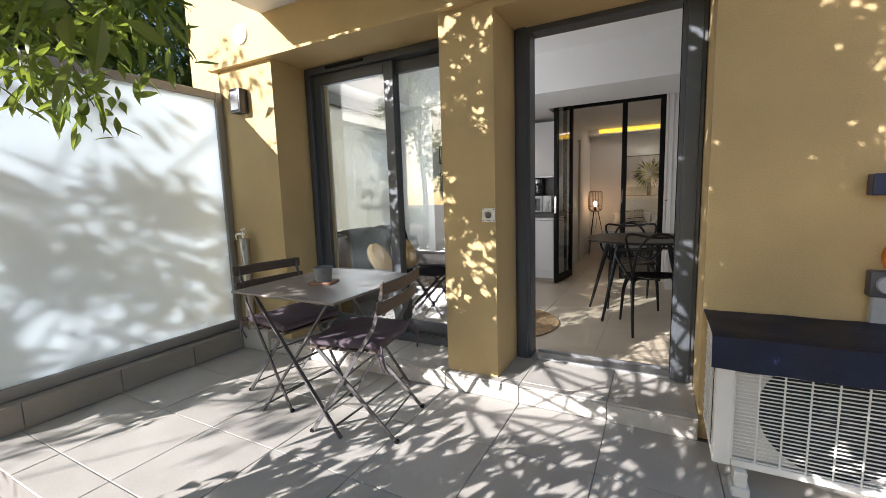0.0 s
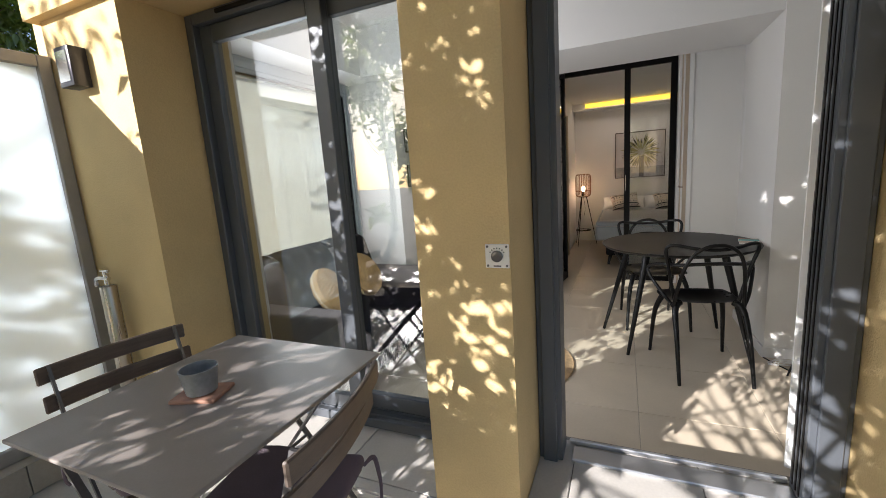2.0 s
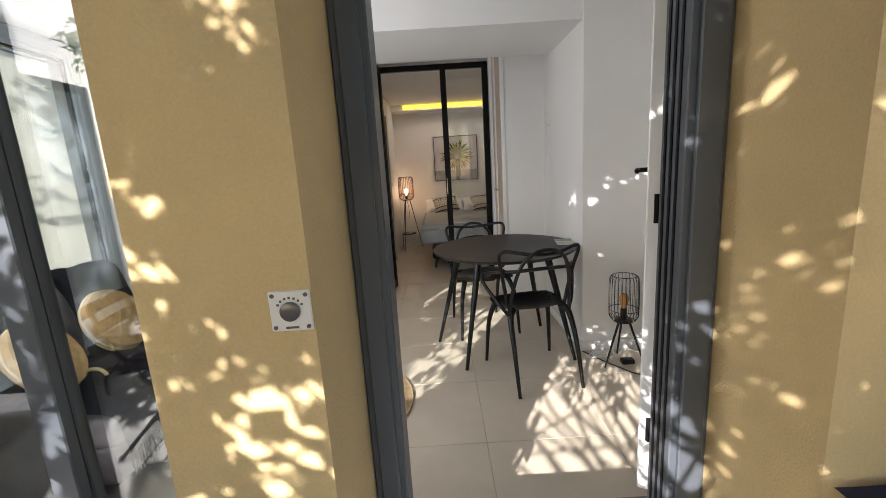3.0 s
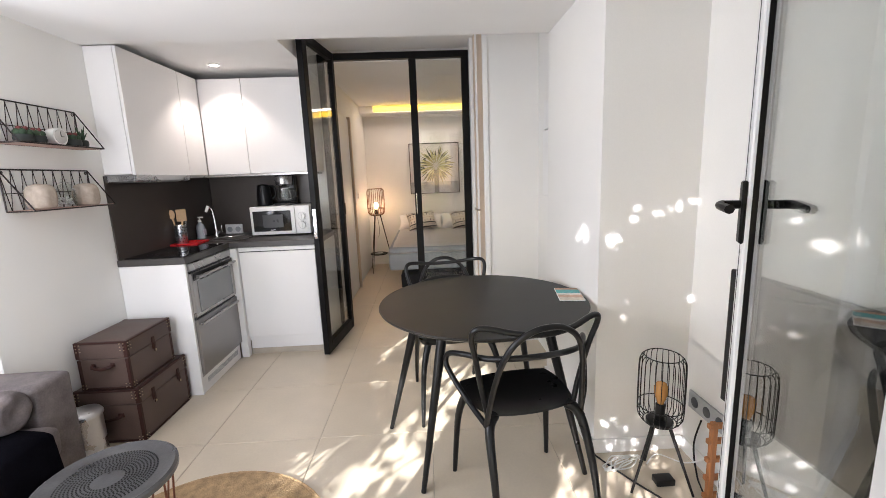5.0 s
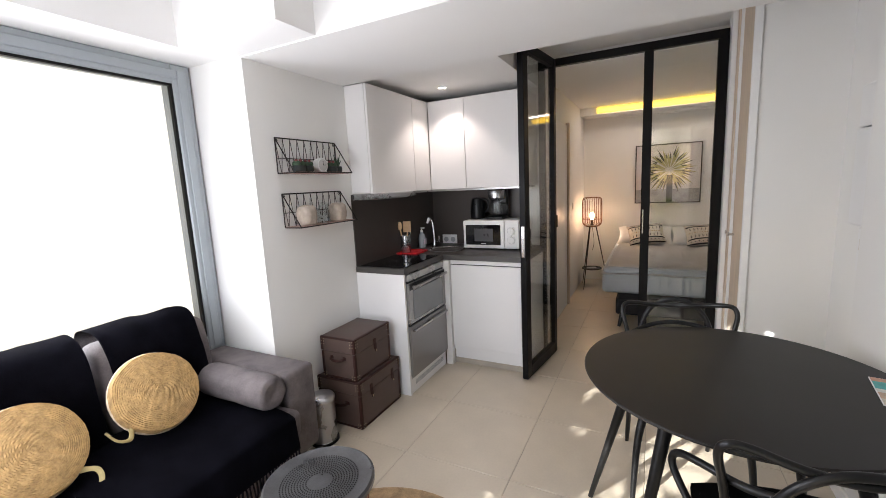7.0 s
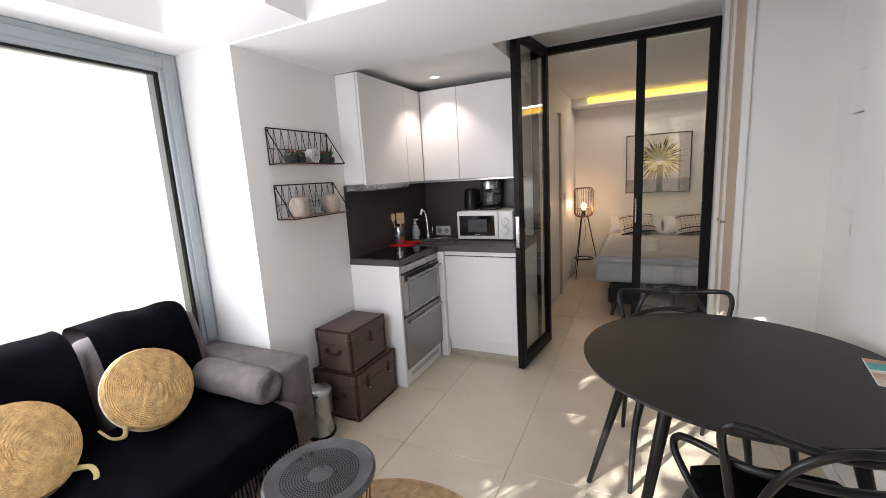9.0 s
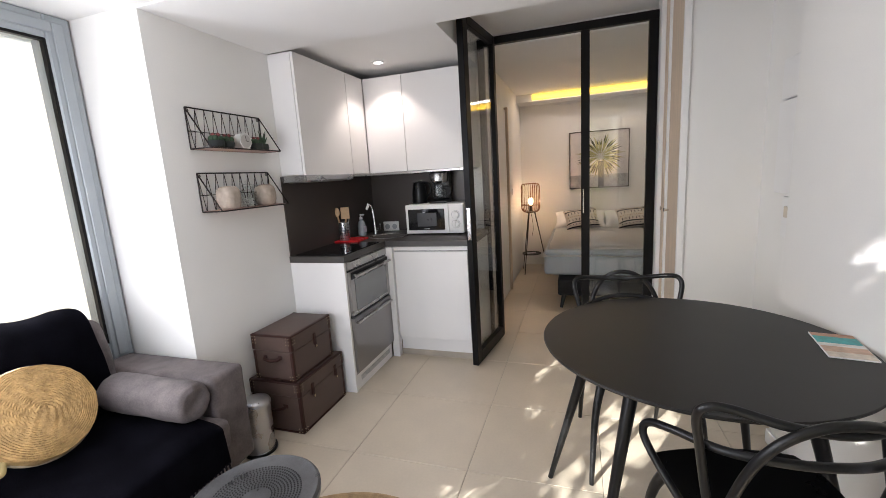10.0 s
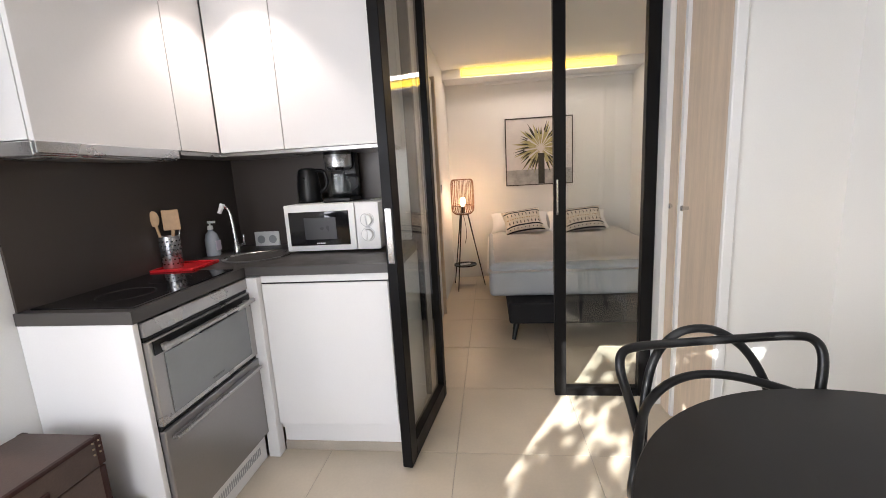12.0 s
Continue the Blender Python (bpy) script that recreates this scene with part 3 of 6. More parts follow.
# ---- terrace things ----
STEEL = mat("grey_painted_steel", (0.13, 0.125, 0.13), 0.45, metal=0.4, var=0.25, scale=20, fine=150, bump=0.06)
TABLETOP = mat("taupe_lacquered_sheet", (0.225, 0.20, 0.185), 0.45, metal=0.1, var=0.12, scale=9, fine=160, bump=0.05)
SLAT = mat("dark_brown_slat", (0.10, 0.075, 0.06), 0.5, var=0.3, scale=8, fine=60, bump=0.1, stretch=(1, 8, 8))
PLUM = mat("plum_cotton", (0.105, 0.08, 0.10), 0.95, var=0.2, scale=10, fine=220, bump=0.35, dist=0.002)
CHROME = bpy.data.materials["polished_steel"]
POT = mat("grey_glazed_clay", (0.24, 0.25, 0.26), 0.5, var=0.25, scale=25, fine=90, bump=0.12)
TERRACOTTA = mat("red_brown_clay", (0.30, 0.16, 0.11), 0.8, var=0.2, scale=20, bump=0.2)


def flat_bar(bm, p0, p1, w, t):
    """A flat strip from p0 to p1, w wide along y, t thick."""
    p0, p1 = Vector(p0), Vector(p1)
    d = (p1 - p0).normalized()
    s = Vector((1, 0, 0)) if abs(d.x) < 0.9 else Vector((0, 1, 0))
    u = d.cross(s).normalized()
    s = u.cross(d).normalized()
    vs = []
    for p in (p0, p1):
        for a, b in ((-1, -1), (1, -1), (1, 1), (-1, 1)):
            vs.append(bm.verts.new(p + s * (a * t / 2) + u * (b * w / 2)))
    for f in ((0, 1, 2, 3), (7, 6, 5, 4), (0, 4, 5, 1), (1, 5, 6, 2), (2, 6, 7, 3), (3, 7, 4, 0)):
        bm.faces.new([vs[i] for i in f])


def soft_box(bm, x0, x1, y0, y1, z0, z1, r, n=4, wobble=0.0, seed=0):
    """A padded block with round edges and slightly uneven faces."""
    vs = box(bm, x0, x1, y0, y1, z0, z1, r, 4)
    es = [e for e in bm.edges if e.calc_length() > 0.12]
    if wobble:
        bmesh.ops.subdivide_edges(bm, edges=es, cuts=5, use_grid_fill=True)
        for v in bm.verts:
            v.co += Vector((noise.noise(v.co * 7 + Vector((seed, 0, 0))), noise.noise(v.co * 7 + Vector((0, seed, 5))), noise.noise(v.co * 6 + Vector((9, 0, seed))))) * wobble


def folding_chair(m):
    c = thing("folding_chair", "brown slatted metal folding chair with a plum seat cushion", "chair", m, "chairs at the terrace table")
    for s in (-1, 1):
        bm = bmesh.new()
        flat_bar(bm, (s * 0.19, 0.22, 0.0), (s * 0.19, -0.15, 0.56), 0.018, 0.008)
        flat_bar(bm, (s * 0.19, -0.15, 0.56), (s * 0.19, -0.215, 0.775), 0.018, 0.008)
        part("back_leg", bm, STEEL, c)
        bm = bmesh.new()
        flat_bar(bm, (s * 0.172, -0.23, 0.0), (s * 0.172, 0.17, 0.43), 0.018, 0.008)
        part("front_leg", bm, STEEL, c)
        bm = bmesh.new()
        for y, x in ((0.22, 0.19), (-0.23, 0.172)):
            cyl(bm, (s * x - 0.008, y, 0.008), (s * x + 0.008, y, 0.008), 0.011, segs=8)
        part("foot_cap", bm, BLACKFRAME, c, kind="stuff")
    for y, z, x in ((0.155, 0.10, 0.19), (-0.165, 0.07, 0.172), (0.02, 0.30, 0.172), (-0.06, 0.42, 0.19)):
        bm = bmesh.new()
        cyl(bm, (-x, y, z), (x, y, z), 0.005, segs=8)
        part("stretcher", bm, STEEL, c, smooth=40)
    for z, y in ((0.745, -0.213), (0.655, -0.187)):
        bm = bmesh.new()
        vs = box(bm, -0.225, 0.225, y - 0.022, y - 0.008, z - 0.028, z + 0.028, 0.004)
        bmesh.ops.subdivide_edges(bm, edges=[e for e in bm.edges if e.calc_length() > 0.3], cuts=8)
        for v in bm.verts:
            v.co.y += 0.5 * v.co.x ** 2 - 0.012
        part("back_slat", bm, SLAT, c)
    for k in range(7):
        y = -0.155 + k * 0.053
        part("seat_slat", B(-0.185, 0.185, y, y + 0.04, 0.43, 0.442, 0.003), SLAT, c)
    bm = bmesh.new()
    soft_box(bm, -0.19, 0.19, -0.17, 0.20, 0.445, 0.485, 0.018, wobble=0.012, seed=3)
    cu = part("cushion", bm, PLUM, c, "plum cotton seat cushion", smooth=60)
    for s in (-1, 1):
        bm = bmesh.new()
        tube(bm, curve([(s * 0.17, -0.17, 0.46), (s * 0.20, -0.19, 0.47), (s * 0.205, -0.20, 0.40), (s * 0.18, -0.21, 0.34)], 5), 0.005, 5)
        tube(bm, curve([(s * 0.17, -0.17, 0.46), (s * 0.215, -0.18, 0.45), (s * 0.22, -0.19, 0.39), (s * 0.21, -0.20, 0.36)], 5), 0.005, 5)
        part("tie", bm, PLUM, cu, smooth=60)
    return c


ch = folding_chair(pose(-1.25, 1.80, TZ, 0, 0, 100))
copy_thing(ch, pose(-1.87, 1.89, TZ, 0, 0, -98))

tt = thing("bistro_table", "square taupe metal bistro table on folding legs", "table", pose(-1.55, 1.90, TZ))
bm = bmesh.new()
box(bm, -0.35, 0.35, -0.37, 0.37, 0.676, 0.688, 0.004, 2)
box(bm, -0.29, 0.29, -0.31, 0.31, 0.655, 0.676)
part("tabletop", bm, TABLETOP, tt)
for s in (-1, 1):
    for a in (-1, 1):
        bm = bmesh.new()
        flat_bar(bm, (a * 0.29, s * (0.30 + 0.012 * a), 0.0), (-a * 0.24, s * (0.30 + 0.012 * a), 0.655), 0.018, 0.009)
        part("leg", bm, STEEL, tt)
bm = bmesh.new()
for x, z in ((-0.25, 0.05), (0.25, 0.05), (0.02, 0.34)):
    bm = bmesh.new()
    cyl(bm, (x, -0.30, z), (x, 0.30, z), 0.006, segs=8)
    part("stretcher", bm, STEEL, tt, smooth=40)

sa = thing("saucer", "square red-brown clay saucer on the terrace table", "saucer", pose(-1.57, 1.86, TZ + 0.688, 0, 0, 20))
part("plate", B(-0.07, 0.07, -0.055, 0.055, 0, 0.012, 0.004, 2), TERRACOTTA, sa)
cp = thing("candle_pot", "small grey glazed pot on a clay saucer", "pot", pose(-1.57, 1.86, TZ + 0.700))
bm = bmesh.new()
lathe(bm, [(0.034, 0.0), (0.042, 0.003), (0.052, 0.07), (0.054, 0.078), (0.050, 0.078), (0.044, 0.03), (0.02, 0.022)], 28)
part("bowl", bm, POT, cp, smooth=40)

# outdoor tap on a steel post
tp = thing("garden_tap", "brushed steel garden tap post against the ochre pier", "tap", pose(-2.74, 2.255, 0.20))
bm = bmesh.new()
lathe(bm, [(0.036, 0.0), (0.036, 0.70), (0.034, 0.705), (0.02, 0.708)], 24)
part("post", bm, mat("brushed_steel", (0.42, 0.38, 0.33), 0.3, metal=0.95, var=0.15, scale=3, fine=120, bump=0.05, stretch=(30, 30, 1)), tp, smooth=40)
bm = bmesh.new()
cyl(bm, (0, 0, 0.705), (0, 0, 0.76), 0.012)
tube(bm, curve([(0.02, 0, 0.74), (-0.03, -0.005, 0.745), (-0.065, -0.01, 0.735), (-0.07, -0.01, 0.70)], 5), 0.011, 8)
cyl(bm, (-0.01, 0, 0.755), (-0.01, 0, 0.775), 0.007)
box(bm, -0.035, 0.03, -0.008, 0.008, 0.773, 0.785, 0.003)
part("spout", bm, CHROME, tp, smooth=40)

# wall lamp on the pier
wl = thing("wall_lamp", "dark metal box wall lamp on the ochre pier", "lamp", pose(-2.69, F, 1.915))
bm = bmesh.new()
box(bm, -0.055, 0.055, -0.075, -0.001, -0.085, 0.085, 0.006, 2)
part("housing", bm, mat("dark_grey_metal", (0.05, 0.05, 0.06), 0.3, metal=0.6, var=0.2, bump=0.03), wl, smooth=40)
part("lens", B(-0.04, 0.04, -0.078, -0.0745, -0.065, 0.065), CHROME, wl)

# round vent grille on the beam
vt = thing("vent", "round white louvred vent on the ochre beam", "vent", pose(-2.60, F - 0.045, 2.36))
bm = bmesh.new()
cyl(bm, (0, -0.001, 0), (0, -0.012, 0), 0.075, 0.07, 28)
part("ring", bm, WHITEPAINT, vt, smooth=40)
for k in range(9):
    z = -0.052 + k * 0.013
    h = math.sqrt(max(0.0, 0.062 ** 2 - z * z))
    part("slat", B(-h, h, -0.018, -0.011, z - 0.003, z + 0.003), WHITEPAINT, vt)

# key switch plate on the pillar
ks = thing("key_switch", "square white metal key switch on the ochre pillar", "switch", pose(-0.767, F, 1.068))
part("plate", B(-0.038, 0.038, -0.005, -0.0005, -0.038, 0.038, 0.002), mat("white_metal_plate", (0.72, 0.71, 0.70), 0.35, metal=0.3, var=0.06, bump=0.03), ks)
bm = bmesh.new()
lathe(bm, [(0.018, 0.0), (0.018, 0.006), (0.013, 0.008), (0.004, 0.008)], 20)
bmesh.ops.rotate(bm, verts=bm.verts, cent=(0, 0, 0), matrix=Matrix.Rotation(radians(90), 3, "X"))
bmesh.ops.translate(bm, verts=bm.verts, vec=(0, -0.005, 0))
part("barrel", bm, mat("dark_steel", (0.12, 0.12, 0.13), 0.3, metal=0.9, bump=0.02), ks, smooth=40)
bm = bmesh.new()
for x in (-0.03, 0.03):
    for z in (-0.03, 0.03):
        cyl(bm, (x, -0.004, z), (x, -0.007, z), 0.004, segs=8)
for k in range(7):
    a = radians(30 + k * 20)
    box(bm, math.cos(a) * 0.025 - 0.002, math.cos(a) * 0.025 + 0.002, -0.0058, -0.0045, math.sin(a) * 0.025 - 0.002, math.sin(a) * 0.025 + 0.002)
box(bm, -0.012, 0.012, -0.0058, -0.0045, -0.033, -0.029)
part("screw", bm, bpy.data.materials["dark_steel"], ks, kind="stuff")

# air conditioner with a dark cover
ACW = mat("white_enamelled_steel", (0.72, 0.71, 0.68), 0.4, var=0.07, scale=6, fine=120, bump=0.04)
NAVY = mat("navy_pvc_sheet", (0.015, 0.026, 0.075), 0.35, var=0.3, scale=7, fine=60, bump=0.25, dist=0.006)
ac = thing("air_conditioner", "white outdoor air conditioner unit with a dark fan grille", "air conditioner", pose(0.67, 2.11, TZ))
X0, X1, Y0, Y1, Z0, Z1 = -0.40, 0.40, -0.16, 0.16, 0.10, 0.60
bm = bmesh.new()
box(bm, X0, X1, Y0 + 0.03, Y1, Z0, Z1, 0.012, 3)
part("casing", bm, ACW, ac, smooth=40)
bm = bmesh.new()
for a in ((X0, X0 + 0.06, Z0, Z1), (X1 - 0.16, X1, Z0, Z1), (X0 + 0.06, X1 - 0.16, Z1 - 0.05, Z1), (X0 + 0.06, X1 - 0.16, Z0, Z0 + 0.03)):
    box(bm, a[0], a[1], Y0, Y0 + 0.03, a[2], a[3], 0.006, 2)
part("front_panel", bm, ACW, ac, smooth=40)
bm = bmesh.new()
cyl(bm, (-0.05, Y0 + 0.029, 0.34), (-0.05, Y0 + 0.02, 0.34), 0.215, segs=40)
part("fan_opening", bm, mat("black_plastic", (0.012, 0.012, 0.013), 0.5, var=0.2, bump=0.05), ac)
bm = bmesh.new()
lathe(bm, [(0.05, 0.0), (0.05, 0.012), (0.01, 0.016)], 20)
bmesh.ops.rotate(bm, verts=bm.verts, cent=(0, 0, 0), matrix=Matrix.Rotation(radians(90), 3, "X"))
bmesh.ops.translate(bm, verts=bm.verts, vec=(-0.05, Y0 + 0.018, 0.34))
for k in range(3):
    a = radians(20 + 120 * k)
    vs = box(bm, -0.05 + 0.04, -0.05 + 0.19, Y0 + 0.014, Y0 + 0.018, 0.30, 0.38, rot=Matrix.Rotation(a, 3, "Y") @ Matrix.Rotation(0.12, 3, "X"), about=(-0.05, Y0 + 0.016, 0.34))
part("fan", bm, bpy.data.materials["black_plastic"], ac, smooth=30)
bm = bmesh.new()
for k in range(30):
    z = Z0 + 0.035 + k * 0.0142
    cyl(bm, (X0 + 0.055, Y0 + 0.004, z), (X1 - 0.155, Y0 + 0.004, z), 0.0027, segs=5, caps=False)
for k in range(9):
    x = X0 + 0.06 + k * 0.0725
    cyl(bm, (x, Y0 + 0.001, Z0 + 0.03), (x, Y0 + 0.001, Z1 - 0.05), 0.0032, segs=5, caps=False)
part("grille", bm, ACW, ac)
bm = bmesh.new()
for k in range(12):
    z = Z0 + 0.05 + k * 0.038
    box(bm, X0 - 0.008, X0 - 0.001, Y0 + 0.05, Y1 - 0.02, z, z + 0.008, 0.002)
for k in range(5):
    y = Y0 + 0.05 + k * 0.05
    box(bm, X0 - 0.009, X0 - 0.002, y, y + 0.007, Z0 + 0.05, Z0 + 0.476, 0.002)
part("side_grille", bm, ACW, ac)
part("side_coil", B(X0 - 0.001, X0 + 0.002, Y0 + 0.045, Y1 - 0.015, Z0 + 0.045, Z0 + 0.48), bpy.data.materials["black_plastic"], ac)
for x in (X0 + 0.09, X1 - 0.12):
    bm = bmesh.new()
    box(bm, x - 0.02, x + 0.02, Y0 - 0.03, Y1 - 0.01, 0.04, Z0, 0.004)
    box(bm, x - 0.03, x + 0.03, Y0 - 0.035, Y0 + 0.05, 0.0, 0.04, 0.006)
    box(bm, x - 0.03, x + 0.03, Y1 - 0.08, Y1 - 0.01, 0.0, 0.04, 0.006)
    part("foot", bm, ACW, ac)
cv = thing("cover_sheet", "dark navy plastic sheet over the air conditioner", "cover", pose(0.67, 2.11, TZ))
bm = bmesh.new()
nx, ny = 28, 12
grid = {}
for i in range(nx + 1):
    for j in range(ny + 1):
        x = X0 - 0.02 + (X1 - X0 + 0.04) * i / nx
        y = Y1 + 0.02 - (Y1 - Y0 + 0.06 + 0.12) * j / ny
        z = Z1 + 0.012 + 0.004 * noise.noise(Vector((x * 9, y * 9, 1)))
        if y < Y0 - 0.03:
            z -= (Y0 - 0.03 - y) * 0.92
            y = Y0 - 0.03 - (Y0 - 0.03 - y) * 0.12 + 0.01 * noise.noise(Vector((x * 8, 3, 0)))
        grid[i, j] = bm.verts.new((x, y, z))
for i in range(nx):
    for j in range(ny):
        bm.faces.new((grid[i, j], grid[i + 1, j], grid[i + 1, j + 1], grid[i, j + 1]))
bmesh.ops.solidify(bm, geom=bm.faces[:], thickness=0.004)
part("sheet", bm, NAVY, cv, smooth=50)

# fittings on the wall above the unit
nb = thing("wall_box", "small navy box fixed to the ochre wall", "box", pose(0.80, F, 1.17))
part("body", B(-0.05, 0.10, -0.06, -0.001, -0.04, 0.04, 0.006, 2), NAVY, nb)
sk = thing("outdoor_socket", "grey weatherproof socket on the ochre wall", "socket", pose(0.82, F, 0.80))
part("body", B(-0.05, 0.05, -0.05, -0.001, -0.05, 0.05, 0.008, 2), mat("dark_grey_plastic", (0.07, 0.075, 0.085), 0.45, bump=0.05), sk, smooth=40)
bm = bmesh.new()
cyl(bm, (0, -0.05, 0), (0, -0.058, 0), 0.034, 0.03, 24)
part("lid", bm, mat("grey_plastic", (0.40, 0.41, 0.42), 0.45, bump=0.05), sk, smooth=40)
part("conduit", B(-0.035, 0.035, -0.035, -0.001, -0.22, -0.05, 0.004), bpy.data.materials["grey_plastic"], sk)
hs = thing("orange_cable", "coil of orange cable hung on the wall", "cable", pose(0.86, F - 0.03, 0.90))
bm = bmesh.new()
for k in range(3):
    tube(bm, [(0.055 * math.cos(a) , -0.005 - 0.008 * k + 0.005 * math.sin(3 * a), 0.065 * math.sin(a)) for a in [2 * math.pi * i / 24 for i in range(24)]], 0.007, 6, True)
part("loop", bm, mat("orange_rubber", (0.72, 0.22, 0.03), 0.5, bump=0.05), hs, smooth=60)

# branch of the shading tree that hangs into view beside the screen
LENS = ((0.12, 0.2), (0.3, 0.44), (0.5, 0.5), (0.72, 0.34), (0.9, 0.12))
rng = np.random.default_rng(31)
bm = bmesh.new()
off = Vector((-1.15, 0.60, 1.65)) - shade.matrix_world.translation
tw = [[(-1.25, -2.2, 1.02), (-1.15, -1.2, 0.85), (-0.75, -0.35, 0.42), (-0.35, -0.05, 0.22), (-0.12, 0.06, 0.02), (0.03, 0.10, -0.24)],
      [(-0.35, -0.05, 0.22), (-0.05, 0.05, 0.16), (0.10, 0.12, 0.02), (0.20, 0.16, -0.06)],
      [(-0.45, -0.12, 0.27), (-0.32, 0.02, 0.02), (-0.22, 0.08, -0.16)],
      [(-0.6, -0.22, 0.34), (-0.3, -0.02, 0.36), (0.0, 0.10, 0.33), (0.12, 0.15, 0.24)],
      [(-0.75, -0.35, 0.42), (-0.5, -0.1, 0.5), (-0.2, 0.0, 0.52)]]
lp = []
for k, p in enumerate(tw):
    c = curve([Vector(q) + off for q in p], 10)
    tube(bm, c, [max(0.0012, (0.012 if k == 0 else 0.005) * (1 - i / len(c))) for i in range(len(c))], 5)
    for i, q in enumerate(c):
        if i > len(c) * (0.55 if k == 0 else 0.2):
            for _ in range(11):
                lp.append(np.array(q) + rng.normal(0, 0.045, 3))
c = curve([Vector(q) + off for q in ((-0.35, -0.35, 0.42), (0.05, -0.25, 0.12), (0.36, -0.13, -0.10), (0.47, -0.09, -0.20))], 8)
tube(bm, c, [0.006 - 0.0002 * i for i in range(len(c))], 5)
part("branch", bm, BARK, shade, smooth=60)
near = [np.array(q) + rng.normal(0, 0.04, 3) for i, q in enumerate(c) if i > 9 for _ in range(2)]
ob = new("leaf_spray", leaves_mesh("leaf_spray", np.array(near), 0.085, 0.032, rng, 0.9, LENS))
ob.parent = shade
ob["kind"] = "stuff"
ob = new("leaf_spray", leaves_mesh("leaf_spray", np.array(lp), 0.066, 0.019, rng, 0.6, LENS))
ob.parent = shade
ob["kind"] = "stuff"


# ---- living room things ----
VELVET = mat("taupe_velvet", (0.13, 0.11, 0.108), 0.85, var=0.45, scale=13, fine=160, bump=0.3, dist=0.003)
NAVYTHROW = mat("black_navy_throw", (0.0068, 0.0066, 0.0098), 1.0, var=0.5, scale=8, fine=240, bump=0.5, dist=0.003, spec=0.03)
STRAW = mat("plaited_straw", (0.45, 0.285, 0.12), 0.9, spec=0.2, var=0.36, scale=30, fine=120, bump=0.6, dist=0.004)
JUTE = mat("jute", (0.43, 0.29, 0.155), 0.95, var=0.4, scale=30, fine=150, bump=0.7, dist=0.004)
BLACKPLASTIC = mat("satin_black_plastic", (0.007, 0.007, 0.0075), 0.33, var=0.2, scale=10, fine=200, bump=0.03, spec=0.35)
BLACKTOP = mat("matt_black_laminate", (0.018, 0.0165, 0.0155), 0.42, var=0.12, scale=0.8, fine=220, bump=0, spec=0.28)
LEATHER = mat("grey_brown_leatherette", (0.090, 0.058, 0.047), 0.52, var=0.25, scale=10, fine=170, bump=0.3, dist=0.002)
TRIM = mat("dark_red_brown_leather", (0.035, 0.011, 0.008), 0.55, var=0.3, scale=14, fine=120, bump=0.2, spec=0.3)
BRASS = mat("aged_brass", (0.45, 0.36, 0.24), 0.35, metal=0.9, var=0.2, bump=0.03)
DARKWOOD = mat("dark_stained_wood", (0.03, 0.02, 0.015), 0.5, var=0.3, bump=0.05)
INOX = mat("satin_stainless", (0.55, 0.55, 0.56), 0.28, metal=0.95, var=0.1, scale=3, fine=150, bump=0.03)
HOTBULB = mat("amber_bulb_glass", (0.55, 0.27, 0.08), 0.12, var=0.1, bump=0)

# sofa
so = thing("sofa", "taupe velvet sofa under a black navy throw", "sofa", pose(-2.25, 3.55, 0))
bm = bmesh.new()
soft_box(bm, -0.34, 0.42, -0.50, 0.54, 0.13, 0.30, 0.02)
part("base", bm, VELVET, so, smooth=60)
bm = bmesh.new()
soft_box(bm, -0.20, 0.45, -0.50, 0.54, 0.29, 0.425, 0.04, wobble=0.008, seed=5)
part("seat", bm, VELVET, so, smooth=60)
for y0, y1, s in ((0.54, 0.72, 1), (-0.68, -0.50, 2)):
    bm = bmesh.new()
    soft_box(bm, -0.35, 0.36, y0, y1, 0.12, 0.575, 0.025, wobble=0.004, seed=s)
    part("armrest", bm, VELVET, so, smooth=60)
for y0, y1, s in ((-0.50, 0.005, 7), (0.03, 0.53, 8)):
    bm = bmesh.new()
    soft_box(bm, -0.33, -0.14, y0, y1, 0.40, 0.83, 0.05, wobble=0.012, seed=s)
    bmesh.ops.rotate(bm, verts=bm.verts, cent=(-0.24, 0, 0.4), matrix=Matrix.Rotation(radians(-6), 3, "Y"))
    part("back_cushion", bm, VELVET, so, smooth=60)
for x in (-0.28, 0.30):
    for y in (-0.60, 0.64):
        bm = bmesh.new()
        cyl(bm, (x, y, 0), (x, y, 0.125), 0.014, 0.024, 10)
        part("leg", bm, DARKWOOD, so, smooth=40)
# throw draped over back cushions and seat
th = thing("throw", "black navy woven throw with a fringe spread over the sofa", "throw", pose(-2.25, 3.55, 0))


def drape(bm, y0, y1, line, n, lift, seed):
    ny = 44
    g = {}
    for j in range(ny + 1):
        y = y0 + (y1 - y0) * j / ny
        for i, (x, z) in enumerate(line):
            o = noise.noise(Vector((x * 6 + seed, y * 6, z * 6))) * lift
            o += 0.45 * lift * noise.noise(Vector((x * 5 + 3 * y, y * 17 + seed, z * 5)))
            g[i, j] = bm.verts.new((x + o * 0.7, y, z + o))
    for j in range(ny):
        for i in range(len(line) - 1):
            bm.faces.new((g[i, j], g[i + 1, j], g[i + 1, j + 1], g[i, j + 1]))


def dense(line, n=6):
    return [(p.x, p.z) for p in curve([(x, 0, z) for x, z in line], n)]


